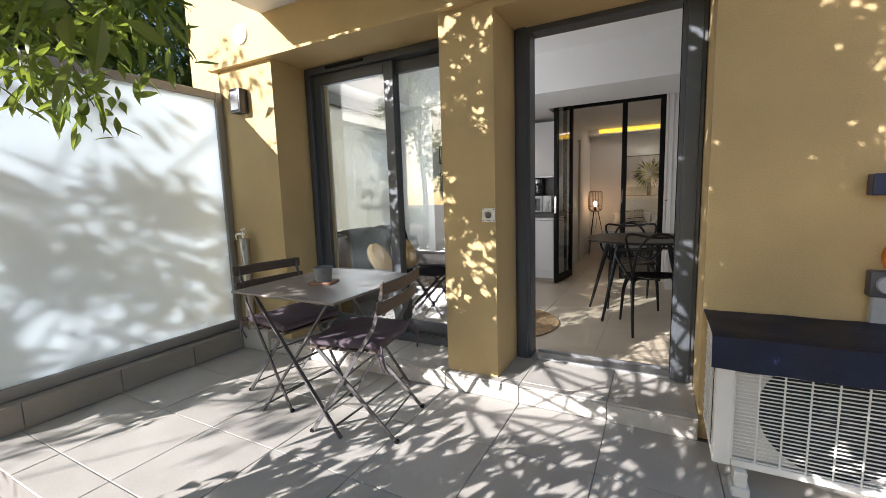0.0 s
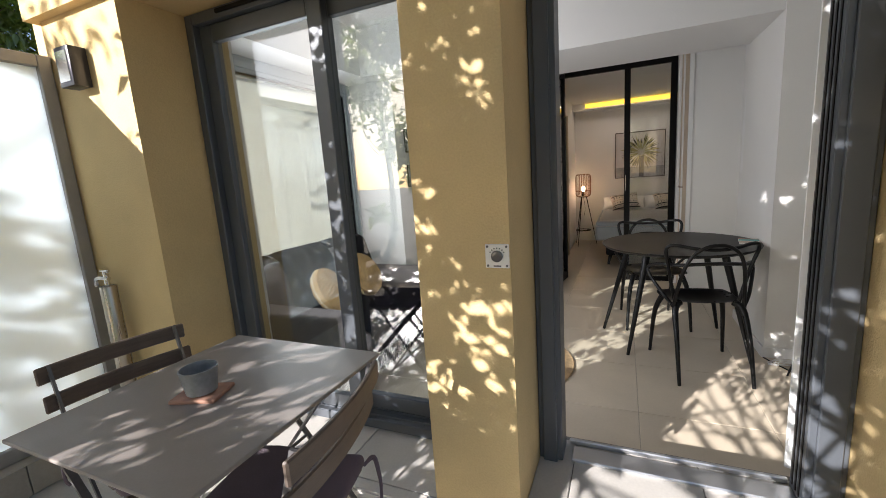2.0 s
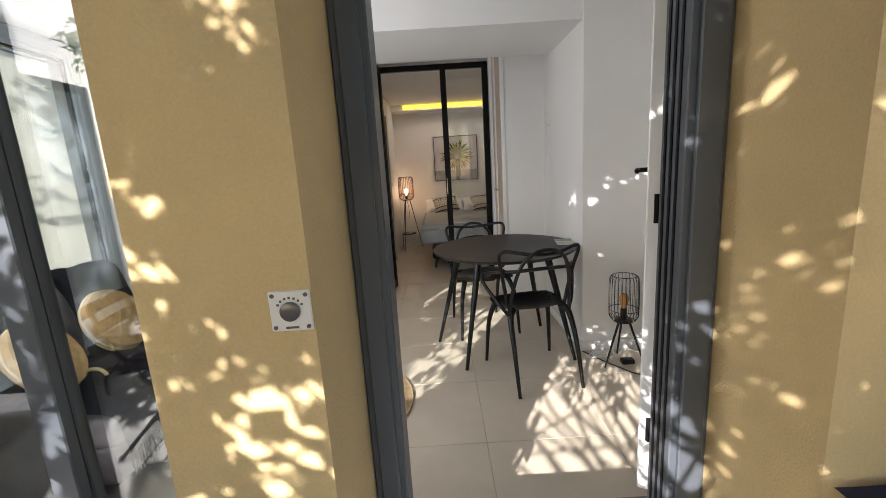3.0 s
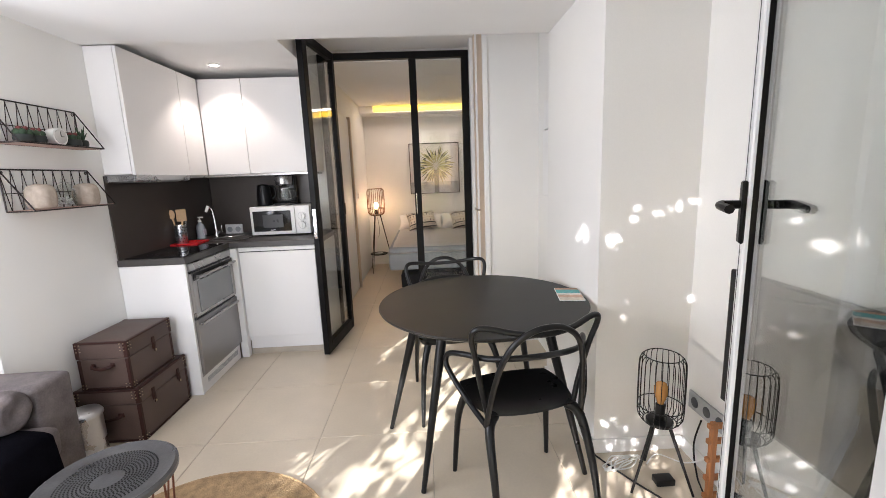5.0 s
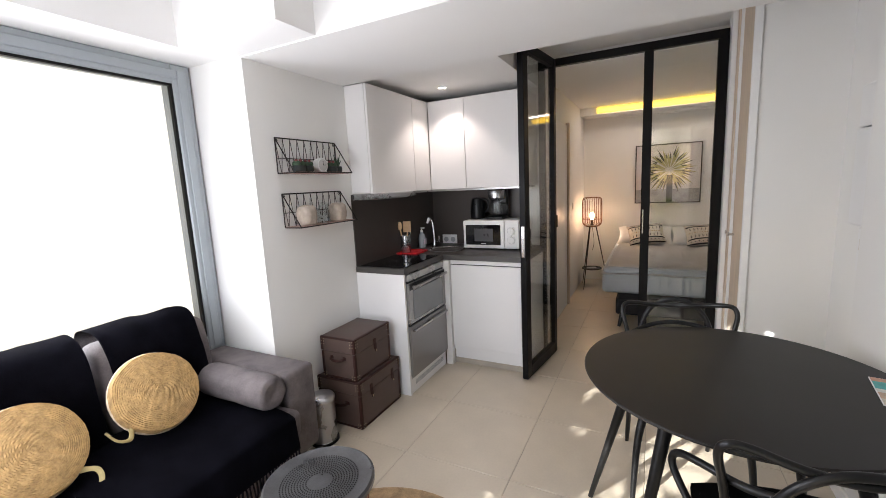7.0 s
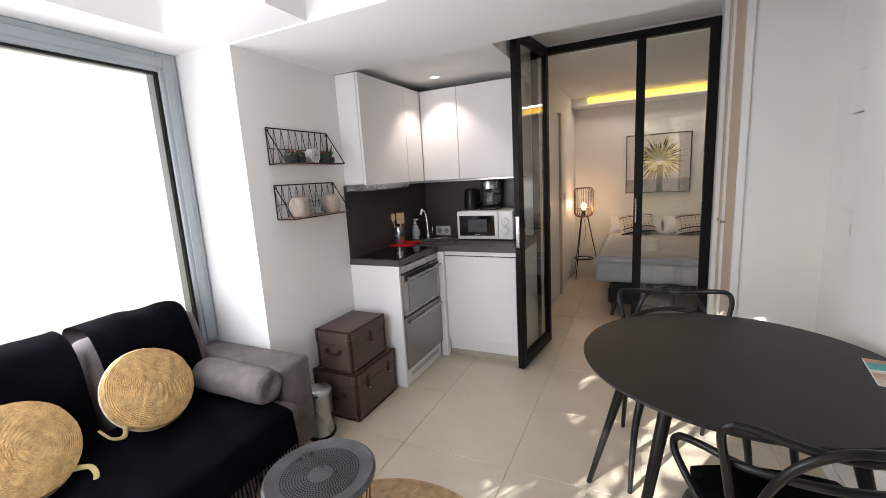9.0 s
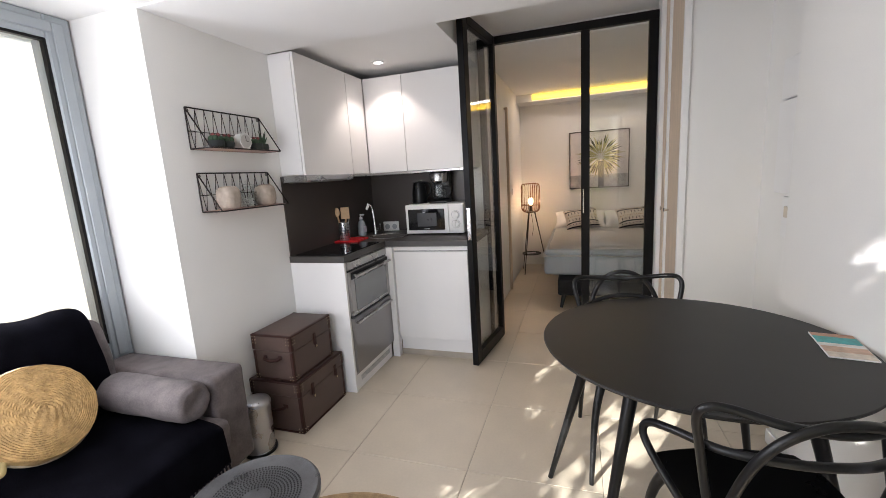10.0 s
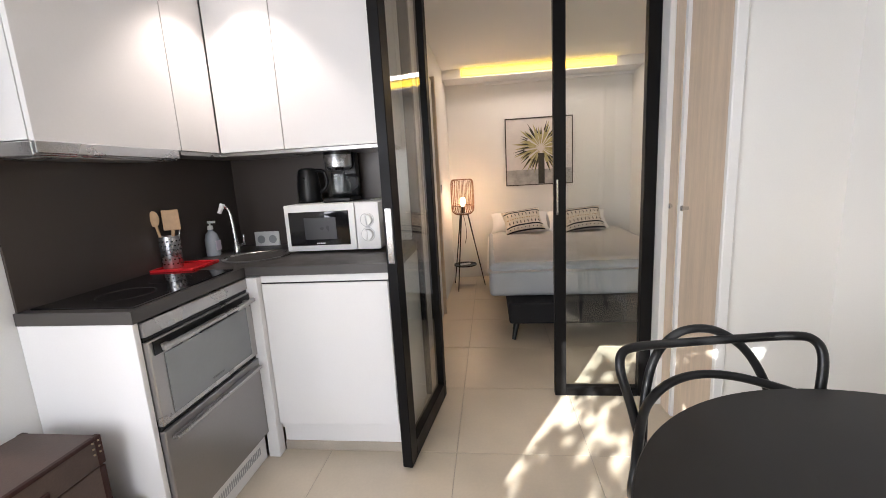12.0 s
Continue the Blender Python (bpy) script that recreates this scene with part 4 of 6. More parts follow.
for y0, y1, s in ((-0.495, -0.01, 1), (0.055, 0.455, 2)):
    bm = bmesh.new()
    drape(bm, y0, y1, dense([(-0.45, 0.60), (-0.43, 0.81), (-0.38, 0.878), (-0.28, 0.888), (-0.18, 0.855), (-0.122, 0.70), (-0.095, 0.52), (-0.085, 0.44)], 8), 0, 0.020, s)
    bmesh.ops.solidify(bm, geom=bm.faces[:], thickness=0.006)
    part("back_cover", bm, NAVYTHROW, th, smooth=70)
bm = bmesh.new()
drape(bm, -0.495, 0.47, dense([(-0.13, 0.45), (0.0, 0.442), (0.2, 0.442), (0.38, 0.447), (0.462, 0.43), (0.476, 0.39), (0.48, 0.33), (0.484, 0.27)]), 0, 0.014, 4)
bmesh.ops.solidify(bm, geom=bm.faces[:], thickness=0.006)
part("seat_cover", bm, NAVYTHROW, th, smooth=70)
bm = bmesh.new()
for k in range(58):
    y = -0.49 + k * 0.0166
    tube(bm, [(0.486, y, 0.275), (0.490 + random.uniform(-0.006, 0.006), y + random.uniform(-0.006, 0.006), 0.225), (0.488 + random.uniform(-0.01, 0.01), y + random.uniform(-0.012, 0.012), 0.17 + random.uniform(-0.01, 0.01))], [0.004, 0.0045, 0.0025], 4)
part("fringe", bm, NAVYTHROW, th, smooth=70, kind="stuff")
# bolster
bo = thing("bolster", "grey velvet bolster cushion against the sofa arm", "cushion", pose(-2.12, 4.005, 0.525, 0, 90, 0))
bm = bmesh.new()
lathe(bm, [(0.006, -0.228), (0.03, -0.236), (0.058, -0.238), (0.074, -0.228), (0.081, -0.205), (0.083, -0.12), (0.080, 0.0), (0.083, 0.12), (0.081, 0.205), (0.074, 0.228), (0.058, 0.238), (0.03, 0.236), (0.006, 0.228)], 28)
bmesh.ops.subdivide_edges(bm, edges=bm.edges[:], cuts=2, use_grid_fill=True)
for v in bm.verts:
    v.co *= 1 + 0.025 * noise.noise(v.co * 14) + 0.022 * noise.noise(Vector((v.co.x * 26, v.co.y * 26, v.co.z * 9)))
part("pad", bm, VELVET, bo, smooth=70)


def straw_cushion(m):
    c = thing("straw_cushion", "round plaited straw cushion leaning on the sofa back", "cushion", m, "straw cushions on the sofa")
    bm = bmesh.new()
    prof = [(0.004, 0.052)]
    n = 22
    for k in range(n):
        r = 0.012 + 0.150 * k / (n - 1)
        z = 0.05 - 0.022 * (k / (n - 1)) ** 2.5
        prof += [(r, z - 0.0006), (r + 0.0035, z + 0.0007)]
    prof += [(0.172, 0.0), (0.165, -0.03), (0.12, -0.045), (0.004, -0.05)]
    lathe(bm, prof, 90)
    for v in bm.verts:
        r = math.hypot(v.co.x, v.co.y)
        if v.co.z > 0.01:
            v.co.z += 0.0011 * math.sin(math.atan2(v.co.y, v.co.x) * round(r * 210) + r * 260)
        v.co += Vector((noise.noise(v.co * 20), noise.noise(v.co * 20 + Vector((5, 0, 0))), noise.noise(v.co * 30))) * 0.004
    part("disc", bm, STRAW, c, smooth=50)
    bm = bmesh.new()
    tube(bm, [(0.168 * math.cos(a), 0.168 * math.sin(a), -0.006) for a in [2 * math.pi * i / 40 for i in range(40)]], 0.008, 6, True)
    part("rim", bm, mat("pale_straw_braid", (0.60, 0.48, 0.33), 0.9, var=0.3, scale=40, bump=0.4), c, smooth=60)
    bm = bmesh.new()
    tube(bm, curve([(-0.01, -0.168, 0.01), (0.0, -0.21, 0.03), (-0.04, -0.235, 0.05), (-0.09, -0.22, 0.04)], 6), [0.012, 0.011, 0.010] + [0.009] * 16, 6, flat=0.4)
    part("tie", bm, mat("yellow_ribbon", (0.40, 0.31, 0.13), 0.8, var=0.3, bump=0.2), c, smooth=60)
    return c


straw = straw_cushion(pose(-2.235, 3.69, 0.625, 0, 62, 0) @ Matrix.Rotation(radians(40), 4, "Z"))
copy_thing(straw, pose(-2.215, 3.265, 0.612, 0, 60, 14) @ Matrix.Rotation(radians(125), 4, "Z"))

# side table and rug
sd = thing("side_table", "round grey pierced metal side table on wire legs", "table", pose(-1.38, 3.75, 0))
PERF = mat("dark_grey_pierced_metal", (0.13, 0.13, 0.134), 0.32, metal=0.7, var=0.25, scale=12, fine=150, bump=0.1)
bm = bmesh.new()
lathe(bm, [(0.02, 0.398), (0.185, 0.398), (0.197, 0.403), (0.197, 0.418), (0.188, 0.424), (0.17, 0.418), (0.08, 0.413), (0.004, 0.412)], 48)
top = part("tray", bm, PERF, sd, smooth=40)
bm = bmesh.new()
for i in range(10):
    r = 0.048 + 0.0098 * i
    nn = round(2 * math.pi * r / 0.0098)
    for k in range(nn):
        a = 2 * math.pi * k / nn + r * 40
        z = 0.4135 + max(0, (r - 0.08)) * 0.055
        cyl(bm, (r * math.cos(a), r * math.sin(a), z), (r * math.cos(a), r * math.sin(a), z + 0.0015), 0.0029, segs=6)
part("perforation", bm, BLACKPLASTIC, top, kind="stuff")
bm = bmesh.new()
for k in range(14):
    a = 2 * math.pi * k / 14
    b = a + 0.35
    cyl(bm, (0.175 * math.cos(a), 0.175 * math.sin(a), 0.40), (0.15 * math.cos(b), 0.15 * math.sin(b), 0.005), 0.0035, segs=6)
tube(bm, [(0.15 * math.cos(a), 0.15 * math.sin(a), 0.006) for a in [2 * math.pi * i / 32 for i in range(32)]], 0.005, 6, True)
part("wire_base", bm, mat("copper_brown_wire", (0.20, 0.08, 0.05), 0.4, metal=0.7, bump=0.03), sd, smooth=50)

rg = thing("rug", "round braided jute rug on the tiled floor", "rug", pose(-1.22, 3.77, 0))
bm = bmesh.new()
prof = [(0.004, 0.001), (0.51, 0.001), (0.516, 0.008)]
for k in range(33):
    r = 0.512 - k * 0.0155
    prof += [(r, 0.013), (r - 0.012, 0.0105)]
prof += [(0.003, 0.012)]
lathe(bm, prof, 64)
part("braid", bm, JUTE, rg, smooth=50)

# dining table
dt = thing("dining_table", "round matt black dining table on four splayed legs", "table", pose(-0.06, 4.43, 0))
bm = bmesh.new()
lathe(bm, [(0.01, 0.722), (0.47, 0.722), (0.492, 0.735), (0.495, 0.741), (0.492, 0.745), (0.01, 0.745)], 96)
part("tabletop", bm, BLACKTOP, dt, smooth=30)
for fx, fy in ((-0.49, 0.14), (-0.315, -0.34), (0.41, -0.29), (0.33, 0.33)):
    bm = bmesh.new()
    cyl(bm, (fx, fy, 0.0), (fx * 0.62, fy * 0.62, 0.723), 0.011, 0.024, 14)
    part("leg", bm, BLACKPLASTIC, dt, smooth=40)


def loop_chair(m):
    """Moulded chair with three crossing back loops."""
    c = thing("dining_chair", "black moulded chair with crossing curved back loops", "chair", m, "chairs at the dining table")
    bm = bmesh.new()
    n = 12
    g = {}
    for i in range(n + 1):
        for j in range(n + 1):
            u, v = 2 * i / n - 1, 2 * j / n - 1
            x = u * math.sqrt(1 - 0.28 * v * v) * (0.215 + 0.02 * v)
            y = 0.075 + v * math.sqrt(1 - 0.28 * u * u) * 0.185
            g[i, j] = bm.verts.new((x, y, 0.455 - 0.024 * (1 - u * u) * (1 - v * v) + 0.014 * max(0, -v) ** 2))
    for i in range(n):
        for j in range(n):
            bm.faces.new((g[i, j], g[i + 1, j], g[i + 1, j + 1], g[i, j + 1]))
    bmesh.ops.solidify(bm, geom=bm.faces[:], thickness=0.022)
    part("seat", bm, BLACKPLASTIC, c, smooth=60)
    for sx in (-1, 1):
        bm = bmesh.new()
        tube(bm, curve([(sx * 0.23, 0.262, 0.0), (sx * 0.21, 0.235, 0.30), (sx * 0.17, 0.18, 0.445)], 6), [0.010 + 0.0009 * i for i in range(13)], 9)
        part("front_leg", bm, BLACKPLASTIC, c, smooth=60)
        bm = bmesh.new()
        tube(bm, curve([(sx * 0.195, -0.25, 0.0), (sx * 0.193, -0.175, 0.26), (sx * 0.183, -0.10, 0.42), (sx * 0.15, -0.055, 0.455)], 6), [0.010 + 0.0007 * i for i in range(19)], 9)
        part("rear_leg", bm, BLACKPLASTIC, c, smooth=60)
    # three crossing forms: the square-shouldered band, the narrow arch, the low arms
    half = {
        "shoulder_loop": [(-0.172, -0.06, 0.445), (-0.196, -0.062, 0.56), (-0.224, -0.08, 0.70), (-0.243, -0.10, 0.785), (-0.232, -0.118, 0.822), (-0.19, -0.135, 0.827), (-0.10, -0.172, 0.812), (0.0, -0.188, 0.805)],
        "arch_loop": [(-0.192, -0.088, 0.435), (-0.178, -0.115, 0.56), (-0.155, -0.15, 0.69), (-0.118, -0.178, 0.775), (-0.06, -0.196, 0.822), (0.0, -0.202, 0.834)],
        "arm_loop": [(-0.188, -0.09, 0.435), (-0.232, -0.045, 0.50), (-0.276, 0.03, 0.575), (-0.297, 0.07, 0.63), (-0.287, 0.062, 0.668), (-0.25, 0.0, 0.688), (-0.18, -0.095, 0.70), (-0.09, -0.155, 0.716), (0.0, -0.174, 0.722)],
    }
    for nm, p in half.items():
        q = curve(p + [(-x, y, z) for x, y, z in p[-2::-1]], 7)
        bm = bmesh.new()
        tube(bm, q, 0.0108, 10)
        part(nm, bm, BLACKPLASTIC, c, smooth=60)
    return c


dc = loop_chair(pose(0.045, 4.0, 0, 0, 0, 11))
copy_thing(dc, pose(-0.19, 4.86, 0, 0, 0, 189))

# booklet
bk = thing("booklet", "small booklet with a beach picture on the dining table", "booklet", pose(0.37, 4.44, 0.7455, 0, 0, -10))
part("pages", B(-0.058, 0.058, -0.105, 0.105, 0, 0.004), WHITEPAINT, bk)
for k, (y0, y1, col) in enumerate(((0.072, 0.103, (0.55, 0.30, 0.20)), (0.012, 0.072, (0.08, 0.42, 0.42)), (-0.015, 0.012, (0.75, 0.74, 0.70)), (-0.062, -0.015, (0.62, 0.42, 0.30)), (-0.103, -0.062, (0.68, 0.60, 0.50)))):
    part("cover_band", B(-0.056, 0.056, y0, y1, 0.004, 0.0046), mat("print_%d" % k, col, 0.5, var=0.3, scale=30, fine=90, bump=0), bk)

# trunks


def trunk(label, m, w, d, h, lid, front_clasps):
    """w along x, d along y; lid: height of the lid joint."""
    t = thing("trunk", label, "trunk", m, "stacked trunks")
    b = part("body", B(0, w, 0, d, 0, lid - 0.002, 0.004, 2), LEATHER, t)
    l = part("lid", B(-0.002, w + 0.002, -0.002, d + 0.002, lid, h, 0.005, 2), LEATHER, t)
    bm = bmesh.new()
    e = 0.016
    for z0, z1, g in ((0, lid - 0.003, 0.003), (lid + 0.002, h, 0.005)):
        for x in (0, w):
            for y in (0, d):
                xa = -g if x == 0 else w - e
                ya = -g if y == 0 else d - e
                box(bm, xa, xa + e + g, ya, ya + e + g, z0, z1, 0.003)
    for z in (0.0, h - 0.012):
        box(bm, -0.004, w + 0.004, -0.0055, 0.012, z, z + 0.0125, 0.003)
        box(bm, w - 0.012, w + 0.0055, 0.012, d - 0.0125, z, z + 0.0125, 0.003)
    part("edging", bm, TRIM, t, kind="stuff")
    bm = bmesh.new()
    for x, y, nx, ny in ((w, 0, 1, 0), (w, 0, 0, -1), (0, 0, 0, -1), (w, d, 1, 0)):
        for z in (0.012, 0.03, h - 0.012, h - 0.03, h - 0.048):
            for o in (0.008, 0.026):
                px = x + (0.006 if nx else (-o if x else o))
                py = y - (0.006 if ny else 0) + ((o if y == 0 else -o) if nx else 0)
                bmesh.ops.create_icosphere(bm, subdivisions=1, radius=0.0035, matrix=Matrix.Translation((px, py, z)))
    part("stud", bm, BRASS, t, smooth=60, kind="stuff")
    for y in front_clasps:
        bm = bmesh.new()
        box(bm, w, w + 0.008, y - 0.012, y + 0.012, lid - 0.035, lid + 0.035, 0.003)
        box(bm, w + 0.006, w + 0.013, y - 0.008, y + 0.008, lid - 0.05, lid + 0.005, 0.003)
        k = part("clasp", bm, TRIM, t)
        part("clasp_plate", B(w + 0.012, w + 0.016, y - 0.006, y + 0.006, lid - 0.048, lid - 0.034, 0.002), BRASS, k)
    bm = bmesh.new()
    tube(bm, curve([(w * 0.30, -0.004, h * 0.52), (w * 0.34, -0.022, h * 0.50), (w * 0.5, -0.026, h * 0.47), (w * 0.66, -0.022, h * 0.50), (w * 0.70, -0.004, h * 0.52)], 6), 0.009, 7)
    box(bm, w * 0.26, w * 0.36, -0.006, 0, h * 0.48, h * 0.56, 0.003)
    box(bm, w * 0.64, w * 0.74, -0.006, 0, h * 0.48, h * 0.56, 0.003)
    part("handle", bm, TRIM, t, smooth=50)
    return t


trunk("large brown leatherette trunk with dark edging on the floor", pose(-2.195, 4.59, 0), 0.325, 0.43, 0.30, 0.215, (0.11, 0.34))
trunk("smaller brown leatherette trunk standing on the larger one", pose(-2.15, 4.60, 0.302), 0.255, 0.365, 0.262, 0.17, (0.20,))

# pedal bin
bn = thing("pedal_bin", "small stainless steel pedal bin beside the sofa", "bin", pose(-2.02, 4.425, 0))
bm = bmesh.new()
lathe(bm, [(0.078, 0.0), (0.080, 0.012), (0.074, 0.016), (0.074, 0.255), (0.076, 0.258)], 32)
part("bucket", bm, INOX, bn, smooth=40)
bm = bmesh.new()
lathe(bm, [(0.079, 0.258), (0.079, 0.268), (0.070, 0.282), (0.04, 0.292), (0.004, 0.295)], 32)
part("lid", bm, INOX, bn, smooth=40)
bm = bmesh.new()
box(bm, 0.02, 0.055, -0.11, -0.07, 0.006, 0.014, 0.003)
lathe(bm, [(0.083, 0.0), (0.083, 0.014), (0.078, 0.015)], 32)
part("pedal", bm, BLACKPLASTIC, bn)

# wire shelves
WIRE = mat("dark_wire", (0.02, 0.013, 0.012), 0.45, metal=0.5, bump=0.02)
SHELFWOOD = mat("pink_brown_board", (0.50, 0.33, 0.27), 0.6, var=0.2, scale=10, bump=0.05)


def wire_shelf(z0, h, y0, y1):
    s = thing("wire_shelf", "dark wire wall shelf with a zigzag back", "shelf", pose(-2.197, y0, z0), "wire wall shelves")
    L, D = y1 - y0, 0.125
    bm = bmesh.new()
    r = 0.0035
    for a, b in (((0, 0, 0), (0, L, 0)), ((0, 0, h), (0, L, h)), ((0, 0, 0), (0, 0, h)), ((0, L, 0), (0, L, h)), ((D, 0, 0), (D, L, 0)), ((0, 0, 0), (D, 0, 0)), ((0, L, 0), (D, L, 0)), ((0, 0, h), (D, 0, 0)), ((0, L, h), (D, L, 0))):
        cyl(bm, Vector(a) + Vector((r, 0, r)), Vector(b) + Vector((r, 0, r)), r, segs=6)
    part("outer_frame", bm, WIRE, s)
    bm = bmesh.new()
    n = 9
    for k in range(n):
        ya, yb = L * k / n, L * (k + 0.5) / n
        cyl(bm, (r, ya, h), (r, yb, 0.0), 0.0018, segs=5)
        cyl(bm, (r, yb, 0.0), (r, L * (k + 1) / n, h), 0.0018, segs=5)
    cyl(bm, (r, 0, h * 0.45), (r, L, h * 0.45), 0.0022, segs=5)
    part("back_wire", bm, WIRE, s, kind="stuff")
    part("board", B(0.004, D - 0.002, 0.005, L - 0.005, 0.001, 0.008, 0.001), SHELFWOOD, s)
    bm = bmesh.new()
    for y in (0.012, L - 0.012):
        tube(bm, [(0.002, y + 0.007 * math.cos(a), h - 0.01 + 0.007 * math.sin(a)) for a in [2 * math.pi * i / 12 for i in range(12)]], 0.002, 5, True)
    part("hanger", bm, WIRE, s, kind="stuff")
    return s


wire_shelf(1.555, 0.195, 4.445, 4.93)
wire_shelf(1.25, 0.19, 4.455, 4.945)
CACTUS = mat("dull_green_succulent", (0.034, 0.075, 0.034), 0.6, var=0.4, scale=30, bump=0.2)
DARKPOT = mat("dark_green_stone_pot", (0.024, 0.03, 0.027), 0.7, var=0.3, scale=30, bump=0.2)
PINK = mat("dull_red_bloom", (0.24, 0.06, 0.06), 0.7, var=0.3, bump=0.1)
for k, (y, spiky, r) in enumerate(((4.545, 0, 0.036), (4.615, 0, 0.032), (4.82, 0, 0.032), (4.875, 1, 0.026))):
    p = thing("succulent", ("spiky green aloe in a dark pot on the wire shelf" if spiky else "low green cactus with red tops in a dark pot"), "plant", pose(-2.135, y, 1.5635), "succulents on the shelf")
    bm = bmesh.new()
    lathe(bm, [(r * 0.7, 0), (r, 0.006), (r * 1.08, 0.02), (r, 0.036), (r * 0.85, 0.037)], 20)
    part("pot", bm, DARKPOT, p, smooth=40)
    bm = bmesh.new()
    if spiky:
        for i in range(9):
            a = 2.4 * i
            t = 0.018 + 0.004 * (i % 3)
            cyl(bm, (0, 0, 0.034), (t * math.cos(a), t * math.sin(a), 0.075 + 0.012 * (i % 4)), 0.008, 0.001, 6)
    else:
        for i in range(7):
            a = 0.9 * i
            q = 0 if i == 0 else r * 0.55
            bmesh.ops.create_icosphere(bm, subdivisions=2, radius=r * 0.48, matrix=Matrix.Translation((q * math.cos(a), q * math.sin(a), 0.046)))
    part("leaves", bm, CACTUS, p, smooth=60)
    if not spiky:
        bm = bmesh.new()
        for i in range(4):
            a = 1.6 * i
            bmesh.ops.create_icosphere(bm, subdivisions=1, radius=r * 0.3, matrix=Matrix.Translation((r * 0.45 * math.cos(a), r * 0.45 * math.sin(a), 0.064)))
        part("bloom", bm, PINK, p, smooth=60)
ck = thing("clock", "small round white clock on the wire shelf", "clock", pose(-2.13, 4.715, 1.5635))
bm = bmesh.new()
cyl(bm, (-0.025, 0, 0.042), (0.02, 0, 0.042), 0.040, 0.042, 32)
part("case", bm, WHITEPAINT, ck, smooth=40)
bm = bmesh.new()
cyl(bm, (0.020, 0, 0.042), (0.0225, 0, 0.042), 0.034, 0.034, 32)
part("dial", bm, mat("pale_grey_dial", (0.58, 0.57, 0.55), 0.5, bump=0), ck)
bm = bmesh.new()
box(bm, 0.0226, 0.024, -0.0015, 0.0015, 0.042, 0.066)
box(bm, 0.0226, 0.024, -0.0012, 0.018, 0.040, 0.043)
part("hand", bm, BLACKPLASTIC, ck)
STONE = mat("sand_coloured_plaster", (0.44, 0.37, 0.305), 0.9, var=0.22, scale=28, bump=0.4)
for y in (4.565, 4.83):
    h = thing("stone_ornament", "squat sand coloured rounded stone ornament on the wire shelf", "ornament", pose(-2.13, y, 1.259), "stone ornaments on the shelf")
    bm = bmesh.new()
    lathe(bm, [(0.040, 0.0), (0.046, 0.006), (0.050, 0.03), (0.051, 0.06), (0.049, 0.085), (0.044, 0.101), (0.034, 0.110), (0.018, 0.114), (0.004, 0.115)], 32)
    for v in bm.verts:
        c4 = abs(math.sin(2 * math.atan2(v.co.y, v.co.x)))
        v.co.x, v.co.y = v.co.x * (1 + 0.13 * c4), v.co.y * (1 + 0.13 * c4)
        v.co += v.co.normalized() * 0.004 * noise.noise(v.co * 45 + Vector((y, 0, 0)))
    part("block", bm, STONE, h, smooth=60)
jr = thing("glass_jar", "faceted clear glass jar on the wire shelf", "jar", pose(-2.125, 4.70, 1.259))
bm = bmesh.new()
lathe(bm, [(0.034, 0.0), (0.040, 0.004), (0.042, 0.03), (0.040, 0.055), (0.042, 0.08), (0.030, 0.098), (0.032, 0.112), (0.028, 0.112), (0.026, 0.098), (0.037, 0.078), (0.036, 0.01), (0.004, 0.008)], 14)
part("vessel", bm, GLASS, jr)
bm = bmesh.new()
lathe(bm, [(0.032, 0.113), (0.032, 0.118), (0.010, 0.124), (0.012, 0.136), (0.004, 0.142)], 14)
part("lid", bm, GLASS, jr)
bm = bmesh.new()
for k in range(26):
    a, z = random.uniform(0, 6.28), random.uniform(0.012, 0.05)
    bmesh.ops.create_icosphere(bm, subdivisions=1, radius=0.006, matrix=Matrix.Translation((random.uniform(0, 0.028) * math.cos(a), random.uniform(0, 0.028) * math.sin(a), z)))
part("pebbles", bm, WHITEPAINT, jr, kind="stuff")


